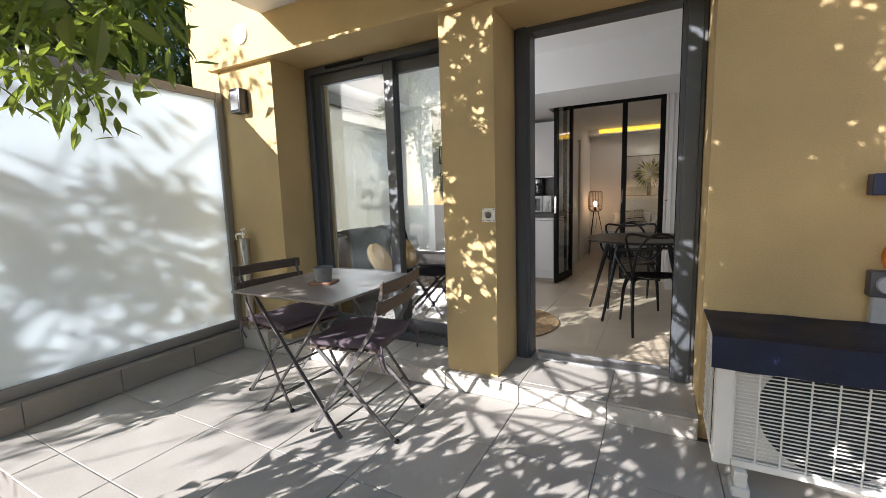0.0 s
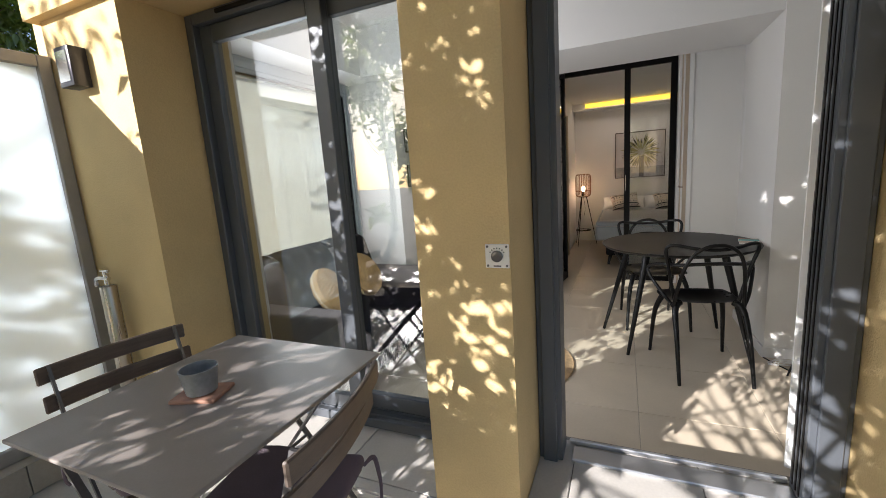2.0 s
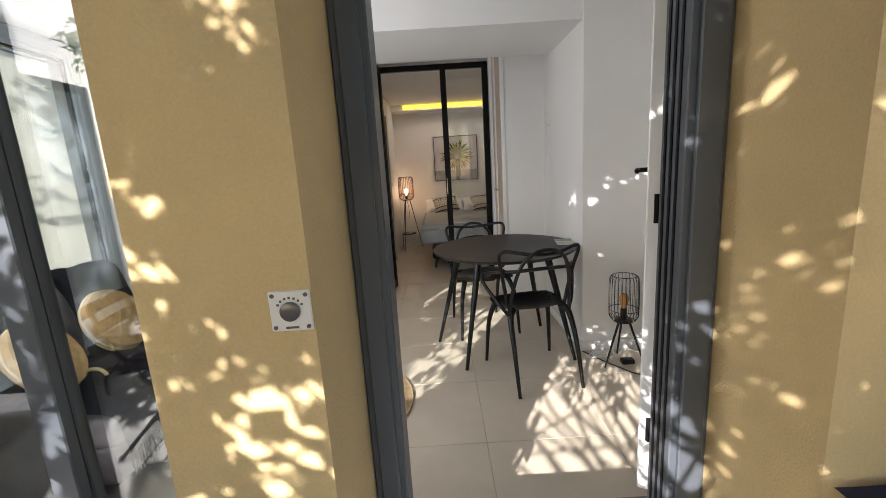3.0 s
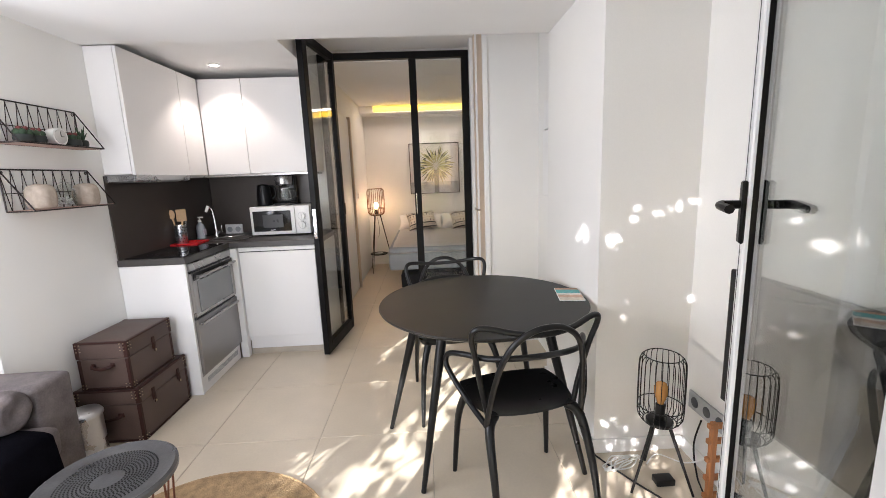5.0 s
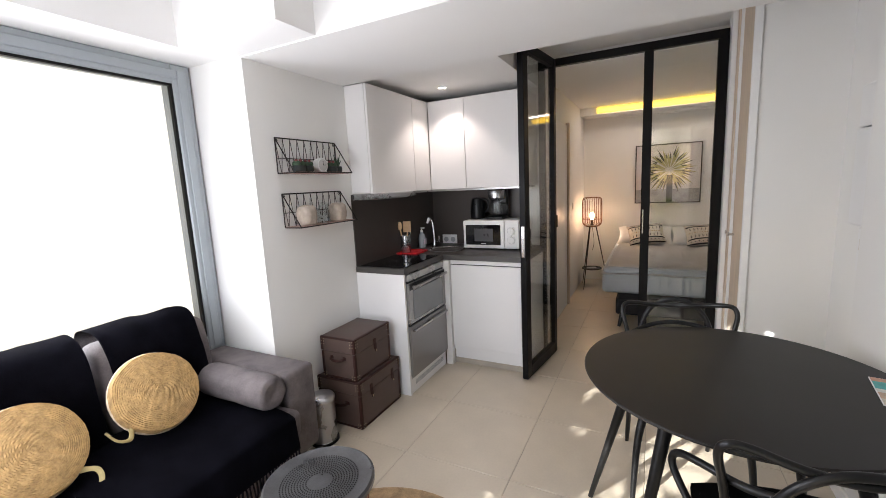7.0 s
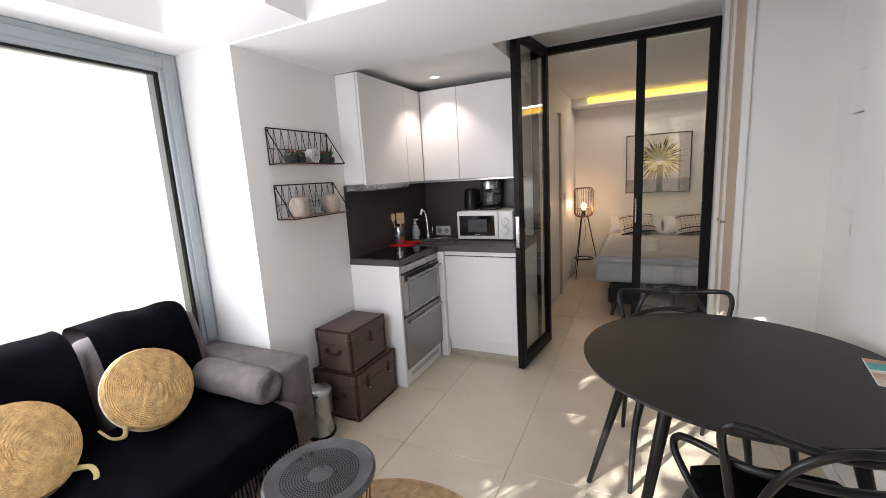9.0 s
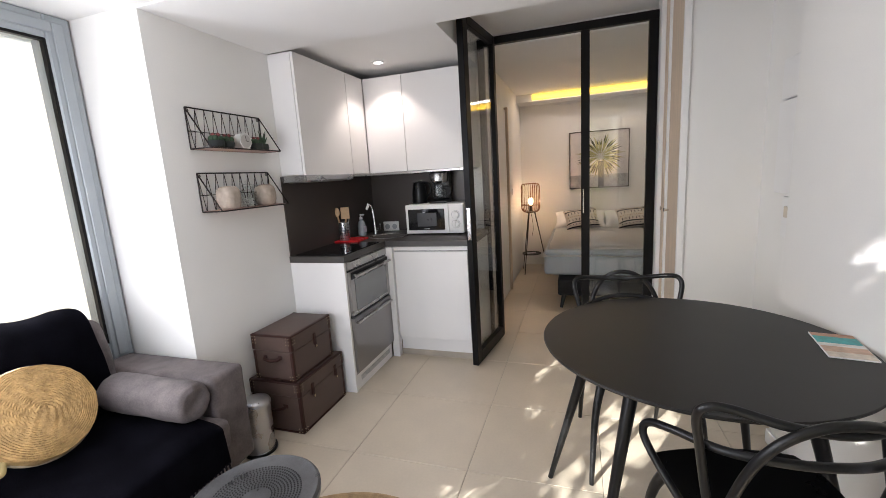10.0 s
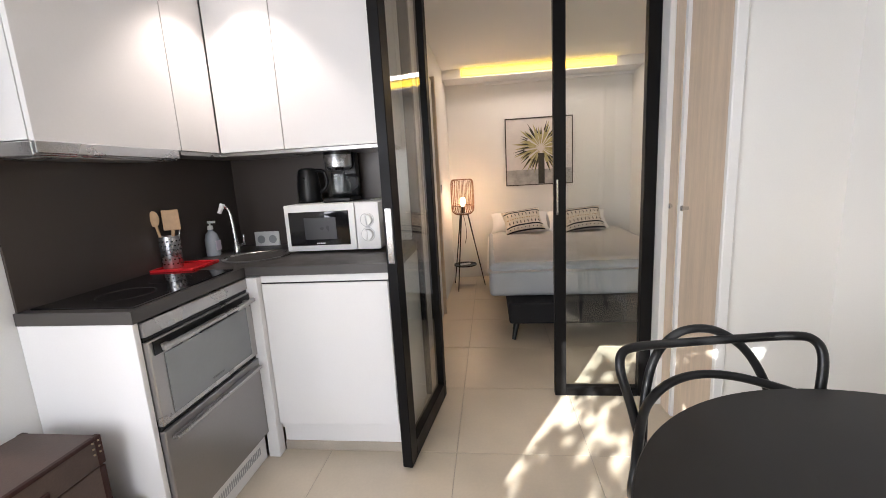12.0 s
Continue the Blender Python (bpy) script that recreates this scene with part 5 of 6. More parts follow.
def cage_lamp(name, label, m, foot, zb, zt, r, bars, wire, bulb_material, cage_material, group=""):
    """Wire cage round a bulb on a tripod."""
    l = thing(name, label, "lamp", m, group)
    bm = bmesh.new()
    prof = [(0.72, 0.0), (0.94, 0.08), (1.0, 0.22), (1.0, 0.8), (0.94, 0.95), (0.80, 1.0)]
    for k in range(bars):
        a = 2 * math.pi * k / bars
        tube(bm, curve([(r * q * math.cos(a), r * q * math.sin(a), zb + (zt - zb) * z) for q, z in prof], 3), wire, 5)
    for q, z in ((0.72, 0.0), (1.0, 0.25), (0.80, 1.0)):
        tube(bm, [(r * q * math.cos(a), r * q * math.sin(a), zb + (zt - zb) * z) for a in [2 * math.pi * i / 28 for i in range(28)]], wire * 1.3, 5, True)
    part("cage", bm, cage_material, l, smooth=50, kind="stuff")
    bm = bmesh.new()
    lathe(bm, [(r * 0.5, zb - 0.012), (r * 0.6, zb - 0.01), (r * 0.6, zb + 0.004), (0.02, zb + 0.008), (0.019, zb + 0.075), (0.01, zb + 0.08)], 20)
    part("socket", bm, BLACKPLASTIC, l, smooth=40)
    bm = bmesh.new()
    lathe(bm, [(0.012, zb + 0.078), (0.016, zb + 0.09), (0.027, zb + 0.125), (0.028, zb + 0.15), (0.018, zb + 0.17), (0.003, zb + 0.175)], 18)
    part("bulb", bm, bulb_material, l, smooth=60)
    for k in range(3):
        a = radians(foot[1] + 120 * k)
        bm = bmesh.new()
        cyl(bm, (r * 0.42 * math.cos(a), r * 0.42 * math.sin(a), zb - 0.01), (foot[0] * math.cos(a), foot[0] * math.sin(a), 0.0), 0.008, 0.005, 10)
        part("leg", bm, BLACKPLASTIC, l, smooth=40)
    return l


cage_lamp("tripod_lamp", "small black wire cage lamp on a tripod, unlit", pose(0.63, 4.06, 0), (0.14, 200), 0.295, 0.585, 0.088, 24, 0.0017, HOTBULB, BLACKPLASTIC)
# television on the wall
tv = thing("television", "slim black television on the white wall", "television", pose(0.88, 3.63, 0.68))
part("panel", B(-0.036, -0.012, -0.38, 0.38, -0.27, 0.27, 0.006, 2), BLACKPLASTIC, tv)
part("screen", B(-0.0385, -0.0355, -0.37, 0.37, -0.255, 0.26), mat("black_screen_glass", (0.006, 0.006, 0.008), 0.08, var=0.1, bump=0), tv)
part("bracket", B(-0.013, -0.001, -0.12, 0.12, -0.12, 0.12), BLACKPLASTIC, tv)
# triple socket
st = thing("wall_socket", "grey triple socket strip low on the white wall", "socket", pose(0.88, 4.11, 0.285))
part("plate", B(-0.012, -0.001, -0.125, 0.125, -0.042, 0.042, 0.004, 2), bpy.data.materials["grey_plastic"], st)
for y in (-0.08, 0.0, 0.08):
    bm = bmesh.new()
    cyl(bm, (-0.0115, y, 0), (-0.0145, y, 0), 0.024, 0.022, 20)
    part("outlet", bm, bpy.data.materials["dark_grey_plastic"], st)
# folded wooden stand
PINE = mat("orange_brown_wood", (0.42, 0.17, 0.06), 0.5, var=0.3, scale=10, fine=60, bump=0.08, stretch=(8, 8, 1))
ws = thing("wooden_stand", "folded orange brown wooden stand leaning on the wall", "stand", pose(0.80, 3.93, 0))
for x in (-0.03, 0.035):
    bm = bmesh.new()
    box(bm, x - 0.011, x + 0.011, -0.012, 0.012, 0.0, 0.36, 0.003)
    part("post", bm, PINE, ws)
for z in (0.04, 0.12, 0.20, 0.28, 0.345):
    part("rung", B(-0.055, 0.06, -0.010, 0.010, z - 0.011, z + 0.011, 0.004), PINE, ws)
# cables on the floor
cb = thing("cable", "tangle of black and white cables under the tripod lamp", "cable", pose(0.6, 4.05, 0))
bm = bmesh.new()
tube(bm, curve([(-0.16, 0.20, 0.005), (-0.10, 0.08, 0.005), (-0.02, -0.05, 0.005), (0.06, -0.15, 0.005), (0.16, -0.12, 0.005), (0.22, 0.02, 0.006), (0.25, 0.10, 0.10), (0.262, 0.08, 0.235)], 8), 0.004, 6)
part("black_lead", bm, BLACKPLASTIC, cb, smooth=60)
bm = bmesh.new()
tube(bm, curve([(-0.06 + 0.09 * math.cos(a * 1.0) + 0.02 * math.sin(3 * a), 0.13 + 0.045 * math.sin(a * 1.1), 0.006 + 0.004 * (i % 4)) for i, a in enumerate([0.75 * k for k in range(34)])], 4), 0.003, 5)
tube(bm, curve([(0.05, 0.12, 0.006), (0.12, 0.16, 0.02), (0.2, 0.08, 0.03), (0.25, 0.0, 0.12), (0.262, 0.0, 0.225)], 6), 0.003, 5)
part("white_lead", bm, WHITEPAINT, cb, smooth=60)
bm = bmesh.new()
soft_box(bm, 0.02, 0.10, -0.02, 0.03, 0.0, 0.03, 0.006)
part("plug", bm, BLACKPLASTIC, cb, smooth=40)
# fuse box and switches
fb = thing("fuse_box", "white fuse box with a two-part cover on the wall", "fuse box", pose(0.55, 5.20, 1.47))
part("lower_cover", B(-0.06, -0.001, -0.135, 0.14, -0.29, 0.14, 0.008, 2), WHITEPAINT, fb)
part("upper_cover", B(-0.055, -0.001, -0.135, 0.14, 0.145, 0.33, 0.008, 2), WHITEPAINT, fb)
sw2 = thing("light_switch", "white switch panel under the fuse box", "switch", pose(0.55, 5.20, 1.06))
part("plate", B(-0.02, -0.001, -0.11, 0.135, -0.10, 0.10, 0.004, 2), WHITEPAINT, sw2)
part("rocker", B(-0.026, -0.019, 0.055, 0.10, 0.0, 0.055, 0.003), mat("cream_plastic", (0.62, 0.55, 0.45), 0.4, bump=0), sw2)
for y, z in ((-0.03, 0.0), (-0.03, -0.06)):
    part("breaker", B(-0.026, -0.019, y - 0.02, y + 0.012, z, z + 0.022, 0.002), bpy.data.materials["grey_plastic"], sw2)
# skirting along the pier and right wall
bm = bmesh.new()
box(bm, 0.43, 0.444, 4.27, 5.06, 0, 0.07, 0.002)
box(bm, 0.43, 0.868, 4.266, 4.279, 0, 0.07, 0.002)
box(bm, 0.866, 0.879, 2.88, 4.266, 0, 0.07, 0.002)
setting("baseboard_right", bm, WHITEPAINT, "white tiled skirting along the wall", category="baseboard")


# ---- kitchen ----
FRONT = mat("white_matt_front", (0.80, 0.785, 0.77), 0.45, var=0.03, scale=2, fine=160, bump=0.02)
COUNTER = mat("anthracite_laminate", (0.060, 0.054, 0.050), 0.42, var=0.1, scale=14, fine=200, bump=0.02, dist=0.001)
SPLASH = mat("brown_grey_laminate", (0.056, 0.044, 0.037), 0.36, var=0.05, scale=3, fine=200, bump=0)
OVENSTEEL = mat("grey_oven_steel", (0.40, 0.39, 0.38), 0.3, metal=0.85, var=0.08, scale=3, fine=120, bump=0.03)
OVENGLASS = mat("grey_mirror_glass", (0.24, 0.25, 0.25), 0.12, metal=0.6, var=0.06, bump=0)
BLACKGLASS = mat("black_hob_glass", (0.006, 0.006, 0.007), 0.05, var=0.1, bump=0)
RED = mat("red_plastic", (0.55, 0.015, 0.02), 0.35, var=0.1, bump=0.02)
KX, KY = -2.198, 6.248

cn = thing("worktop", "dark anthracite laminate corner worktop", "worktop", pose(KX, 5.05, 0.868))
bm = bmesh.new()
box(bm, 0.0, 0.40, 0.0, 0.58, 0, 0.04)
box(bm, 0.0, 1.065, 0.58, KY - 5.05, 0, 0.04)
part("slab", bm, COUNTER, cn)
sp = thing("splashback", "dark brown grey splashback panels behind the worktop", "panel", pose(KX, KY, 0.909))
part("left_panel", B(0.0, 0.008, -1.19, 0.0, 0, 0.505), SPLASH, sp)
part("back_panel", B(0.012, 0.90, -0.010, -0.001, 0, 0.505), SPLASH, sp)

# left base: white end panel, oven, drawer
en = thing("end_panel", "white end panel of the kitchen run", "panel", pose(KX, 5.052, 0))
part("board", B(0.0, 0.395, 0.0, 0.02, 0.0, 0.867, 0.0015), FRONT, en)
ov = thing("oven", "grey steel built-in oven over a dishwasher drawer", "oven", pose(-1.803, 5.075, 0))
part("carcass", B(-0.37, -0.004, 0.0, 0.54, 0.11, 0.862), OVENSTEEL, ov)
part("control_strip", B(-0.004, 0.012, 0.0, 0.545, 0.815, 0.862, 0.003), OVENSTEEL, ov)
part("gap", B(-0.002, 0.004, 0.0, 0.545, 0.80, 0.815), BLACKPLASTIC, ov)
d = part("oven_door", B(-0.004, 0.018, 0.0, 0.545, 0.515, 0.80, 0.003), OVENSTEEL, ov)
part("window_glass", B(0.018, 0.0215, 0.05, 0.50, 0.535, 0.745, 0.001), OVENGLASS, d)
bm = bmesh.new()
box(bm, 0.04, 0.056, 0.02, 0.525, 0.765, 0.783, 0.004)
for y in (0.05, 0.49):
    box(bm, 0.017, 0.042, y - 0.01, y + 0.01, 0.768, 0.780)
part("handle", bm, OVENSTEEL, d)
# black strips that paint in the shade behind and under the handle
part("handle_shade_band", B(0.0182, 0.0225, 0.015, 0.53, 0.752, 0.797), BLACKPLASTIC, d)
part("handle_shadow_strip", B(0.0405, 0.0575, 0.18, 0.40, 0.7605, 0.7655), BLACKPLASTIC, d)
bm = bmesh.new()
for k in range(5):
    box(bm, 0.0216, 0.0222, 0.245 + k * 0.014, 0.255 + k * 0.014, 0.552, 0.560)
part("mark", bm, BLACKPLASTIC, d)
part("split", B(-0.002, 0.006, 0.0, 0.545, 0.498, 0.515), BLACKPLASTIC, ov)
d = part("drawer", B(-0.004, 0.018, 0.0, 0.545, 0.13, 0.498, 0.003), mat("brushed_grey_front", (0.30, 0.29, 0.285), 0.32, metal=0.8, var=0.06, scale=2, fine=120, bump=0.02), ov)
part("grip", B(0.018, 0.044, 0.02, 0.525, 0.458, 0.472, 0.003), OVENSTEEL, d)
bm = bmesh.new()
box(bm, -0.02, -0.006, 0.0, 0.545, 0.0, 0.12, 0.002)
part("plinth", bm, FRONT, ov)
bm = bmesh.new()
for k in range(34):
    box(bm, -0.006, -0.0045, 0.06 + k * 0.013, 0.067 + k * 0.013, 0.05, 0.085)
part("plinth_slot", bm, bpy.data.materials["grey_plastic"], ov)

# back base unit
bc = thing("base_cabinet", "white base cabinet with one handleless door", "cabinet", pose(-1.80, 5.65, 0))
part("carcass", B(0.03, 0.655, 0.022, 0.595, 0.12, 0.862), FRONT, bc)
part("filler", B(0.0, 0.055, -0.03, 0.022, 0.0, 0.862, 0.002), FRONT, bc)
part("top_rail", B(0.055, 0.63, 0.004, 0.02, 0.832, 0.862, 0.0015), FRONT, bc)
part("door", B(0.058, 0.625, -0.002, 0.018, 0.155, 0.826, 0.002), FRONT, bc)
part("rail_gap", B(0.055, 0.63, 0.006, 0.0215, 0.826, 0.832), BLACKPLASTIC, bc)
part("side_panel", B(0.632, 0.662, -0.01, 0.595, 0.0, 0.862, 0.002), FRONT, bc)
part("plinth", B(0.055, 0.632, 0.035, 0.05, 0.0, 0.14, 0.0015), FRONT, bc)
part("plinth_base", B(0.055, 0.632, 0.030, 0.036, 0.0, 0.045), bpy.data.materials["beige_grout"], bc)

# hob
hb = thing("hob", "black glass hob set in the worktop", "hob", pose(-2.15, 5.09, 0.909))
part("glass", B(-0.025, 0.335, -0.01, 0.49, 0, 0.005, 0.002), BLACKGLASS, hb)
bm = bmesh.new()
for x, y, r in ((0.17, 0.14, 0.085), (0.17, 0.34, 0.07)):
    tube(bm, [(x + r * math.cos(a), y + r * math.sin(a), 0.0052) for a in [2 * math.pi * i / 40 for i in range(40)]], 0.0005, 4, True)
part("ring_mark", bm, BLACKPLASTIC, hb)
# red tray and utensils
rt = thing("draining_tray", "red plastic draining tray on the worktop", "tray", pose(-2.115, 5.66, 0.909, 0, 0, 4))
bm = bmesh.new()
box(bm, -0.075, 0.115, -0.10, 0.10, 0, 0.006, 0.002)
for a in ((-0.075, 0.115, -0.10, -0.092), (-0.075, 0.115, 0.092, 0.10)):
    box(bm, a[0], a[1], a[2], a[3], 0.006, 0.014, 0.002)
for a in ((-0.075, -0.067, -0.09, 0.09), (0.107, 0.115, -0.09, 0.09)):
    box(bm, a[0], a[1], a[2], a[3], 0.006, 0.014, 0.002)
part("dish", bm, RED, rt)
ut = thing("utensil_holder", "pierced steel utensil holder on the red tray", "holder", pose(-2.148, 5.655, 0.9155))
bm = bmesh.new()
lathe(bm, [(0.038, 0), (0.040, 0.004), (0.040, 0.14), (0.0385, 0.14), (0.0385, 0.006), (0.004, 0.005)], 24)
part("cup", bm, INOX, ut, smooth=40)
bm = bmesh.new()
for k in range(14):
    for j in range(6):
        a = 2 * math.pi * (k + 0.5 * (j % 2)) / 14
        p = Vector((math.cos(a), math.sin(a), 0))
        cyl(bm, p * 0.0395 + Vector((0, 0, 0.02 + j * 0.02)), p * 0.0412 + Vector((0, 0, 0.02 + j * 0.02)), 0.004, segs=6)
part("hole", bm, BLACKPLASTIC, ut, kind="stuff")
WOODEN = mat("pale_beech", (0.55, 0.36, 0.20), 0.6, var=0.2, scale=10, bump=0.05)
us = thing("spatula", "pale wooden spatula in the utensil holder", "spatula", pose(-2.148, 5.655, 0.925, 0, 0, 35))
bm = bmesh.new()
cyl(bm, (0.0, 0.0, 0.0), (0.02, 0.006, 0.16), 0.006, 0.007, 8)
box(bm, -0.015, 0.05, 0.002, 0.010, 0.155, 0.245, 0.003)
part("blade", bm, WOODEN, us, smooth=30)
us = thing("wooden_spoon", "wooden spoon in the utensil holder", "spoon", pose(-2.158, 5.645, 0.925, 0, 0, 10))
bm = bmesh.new()
cyl(bm, (0, 0, 0), (-0.022, -0.012, 0.18), 0.005, 0.006, 8)
bmesh.ops.create_uvsphere(bm, u_segments=12, v_segments=8, radius=0.026, matrix=Matrix.Translation((-0.026, -0.014, 0.21)) @ Matrix.Diagonal((0.9, 0.35, 1.35, 1)))
part("spoon_body", bm, WOODEN, us, smooth=50)
us = thing("steel_ladle", "steel ladle handle in the utensil holder", "ladle", pose(-2.143, 5.665, 0.925))
bm = bmesh.new()
tube(bm, curve([(0.01, 0.01, 0.0), (0.02, 0.02, 0.12), (0.026, 0.03, 0.18), (0.03, 0.022, 0.186)], 5), 0.003, 6)
part("rod", bm, CHROME, us, smooth=50)
# soap bottle
sb = thing("soap_bottle", "clear washing-up soap bottle with a white pump", "bottle", pose(-2.158, 5.945, 0.909))
bm = bmesh.new()
lathe(bm, [(0.030, 0.0), (0.034, 0.004), (0.034, 0.085), (0.026, 0.115), (0.012, 0.130), (0.012, 0.138), (0.004, 0.139)], 22)
part("body", bm, mat("bluish_clear_plastic", (0.36, 0.40, 0.44), 0.2, var=0.1, bump=0.02), sb, smooth=40)
bm = bmesh.new()
cyl(bm, (0, 0, 0.137), (0, 0, 0.156), 0.014, 0.012, 14)
cyl(bm, (0, 0, 0.155), (0, 0, 0.172), 0.004)
box(bm, -0.01, 0.03, -0.008, 0.008, 0.168, 0.180, 0.003)
part("pump", bm, WHITEPAINT, sb, smooth=40)
part("label", B(0.030, 0.0355, -0.018, 0.018, 0.03, 0.08, 0.001), mat("pale_lilac_paper", (0.55, 0.50, 0.58), 0.6, bump=0), sb)
# sink and tap
sn = thing("sink", "round stainless sink set in the corner worktop", "sink", pose(-1.885, 5.885, 0.909))
bm = bmesh.new()
lathe(bm, [(0.158, 0.0), (0.160, 0.004), (0.148, 0.006), (0.140, 0.002), (0.13, -0.03), (0.10, -0.036), (0.004, -0.037)], 44, caps=False)
part("bowl", bm, INOX, sn, smooth=50)
tpk = thing("kitchen_tap", "slim chrome kitchen tap by the sink", "tap", pose(-2.055, 5.985, 0.909))
bm = bmesh.new()
lathe(bm, [(0.022, 0), (0.022, 0.006), (0.015, 0.01), (0.013, 0.06), (0.008, 0.065)], 18)
tube(bm, curve([(0, 0, 0.06), (-0.004, 0, 0.15), (-0.012, -0.005, 0.225), (-0.03, -0.02, 0.255)], 6), 0.009, 10)
cyl(bm, (0.01, 0, 0.045), (0.055, -0.01, 0.052), 0.007, 0.006, 10)
cyl(bm, (0.052, -0.01, 0.05), (0.054, -0.01, 0.10), 0.004, 0.004, 8)
part("spout", bm, CHROME, tpk, smooth=50)
bm = bmesh.new()
cyl(bm, (-0.03, -0.02, 0.262), (-0.045, -0.035, 0.215), 0.013, 0.010, 12)
part("spray_head", bm, WHITEPAINT, tpk, smooth=50)
ks2 = thing("kitchen_socket", "double white socket on the splashback", "socket", pose(-2.02, KY - 0.0115, 0.945))
part("plate", B(-0.075, 0.075, -0.012, -0.001, -0.045, 0.045, 0.004), WHITEPAINT, ks2)
for x in (-0.035, 0.035):
    bm = bmesh.new()
    cyl(bm, (x, -0.0115, 0), (x, -0.014, 0), 0.024, 0.022, 18)
    part("outlet", bm, bpy.data.materials["grey_plastic"], ks2)

# microwave, coffee maker, kettle
mw = thing("microwave", "white microwave oven on the worktop", "microwave", pose(-1.735, 5.915, 0.909))
part("body", B(0.0, 0.475, 0.012, 0.32, 0.012, 0.240, 0.008, 2), WHITEPAINT, mw, smooth=40)
d = part("door", B(0.0, 0.355, -0.006, 0.012, 0.012, 0.240, 0.006, 2), WHITEPAINT, mw, smooth=40)
part("door_glass", B(0.022, 0.325, -0.009, -0.0055, 0.04, 0.205, 0.002), BLACKGLASS, d)
part("window", B(0.10, 0.26, -0.0105, -0.0088, 0.07, 0.175), mat("dark_grey_mesh", (0.03, 0.03, 0.032), 0.3, bump=0.1), d)
bm = bmesh.new()
for k in range(5):
    box(bm, 0.155 + k * 0.009, 0.161 + k * 0.009, -0.0098, -0.0088, 0.047, 0.053)
part("mark", bm, WHITEPAINT, d)
part("panel", B(0.358, 0.475, -0.006, 0.012, 0.012, 0.240, 0.006, 2), WHITEPAINT, mw, smooth=40)
for z in (0.155, 0.085):
    bm = bmesh.new()
    cyl(bm, (0.415, -0.006, z), (0.415, -0.028, z), 0.028, 0.025, 24)
    box(bm, 0.412, 0.418, -0.034, -0.026, z - 0.022, z + 0.022, 0.002)
    part("knob", bm, WHITEPAINT, mw, smooth=40)
    bm = bmesh.new()
    tube(bm, [(0.415 + 0.033 * math.cos(a), -0.0063, z + 0.033 * math.sin(a)) for a in [2 * math.pi * i / 24 for i in range(24)]], 0.001, 4, True)
    part("dial_ring", bm, bpy.data.materials["grey_plastic"], mw)
bm = bmesh.new()
for x in (0.04, 0.43):
    for y in (0.05, 0.28):
        cyl(bm, (x, y, 0), (x, y, 0.013), 0.012, segs=10)
part("foot", bm, BLACKPLASTIC, mw)
cm = thing("coffee_maker", "black and steel filter coffee maker on the microwave", "coffee maker", pose(-1.495, 6.09, 1.149))
bm = bmesh.new()
box(bm, -0.07, 0.07, -0.09, 0.10, 0, 0.022, 0.006, 2)
box(bm, -0.07, 0.07, 0.04, 0.10, 0.022, 0.25, 0.008, 2)
part("body", bm, BLACKPLASTIC, cm, smooth=40)
bm = bmesh.new()
lathe(bm, [(0.05, 0.16), (0.068, 0.175), (0.070, 0.235), (0.066, 0.245)], 28, (0, -0.02, 0))
part("filter_holder", bm, INOX, cm, smooth=40)
bm = bmesh.new()
lathe(bm, [(0.070, 0.236), (0.070, 0.252), (0.02, 0.258)], 28, (0, -0.02, 0))
part("lid", bm, BLACKPLASTIC, cm, smooth=40)
bm = bmesh.new()
lathe(bm, [(0.045, 0.024), (0.060, 0.04), (0.064, 0.08), (0.050, 0.125), (0.052, 0.14), (0.049, 0.14), (0.047, 0.125), (0.060, 0.08), (0.056, 0.042), (0.004, 0.03)], 28, (0, -0.03, 0))
j = part("carafe", bm, GLASS, cm, smooth=50)
bm = bmesh.new()
tube(bm, curve([(0.052, -0.05, 0.13), (0.10, -0.06, 0.125), (0.108, -0.06, 0.08), (0.07, -0.055, 0.05)], 6), 0.008, 8)
part("carafe_handle", bm, BLACKPLASTIC, j, smooth=50)
kt = thing("kettle", "black electric kettle on the microwave", "kettle", pose(-1.685, 6.12, 1.149))
bm = bmesh.new()
lathe(bm, [(0.062, 0.0), (0.066, 0.006), (0.060, 0.02), (0.062, 0.06), (0.052, 0.15), (0.046, 0.172), (0.02, 0.18), (0.004, 0.181)], 28)
part("jug", bm, BLACKPLASTIC, kt, smooth=50)
bm = bmesh.new()
tube(bm, curve([(0.045, 0, 0.165), (0.09, 0, 0.155), (0.10, 0, 0.09), (0.062, 0, 0.05)], 6), 0.009, 8)
part("handle", bm, BLACKPLASTIC, kt, smooth=50)
sr = thing("spice_rack", "small dark wire rack of spice jars beside the microwave", "rack", pose(-1.205, 5.945, 0.909))
bm = bmesh.new()
for z in (0.02, 0.09):
    tube(bm, [(0.035 * math.cos(a), 0.035 * math.sin(a), z) for a in [2 * math.pi * i / 20 for i in range(20)]], 0.003, 5, True)
cyl(bm, (0, 0, 0), (0, 0, 0.205), 0.004, segs=8)
cyl(bm, (0, 0, 0), (0, 0, 0.006), 0.036, segs=20)
part("stand", bm, BLACKPLASTIC, sr)
for k in range(4):
    for z in (0.007, 0.098):
        a = 1.57 * k + 0.4
        bm = bmesh.new()
        lathe(bm, [(0.014, 0), (0.015, 0.002), (0.015, 0.05), (0.013, 0.055), (0.013, 0.07), (0.004, 0.071)], 12, (0.021 * math.cos(a), 0.021 * math.sin(a), z))
        part("jar", bm, BLACKGLASS, sr, smooth=40)

# wall units and hood


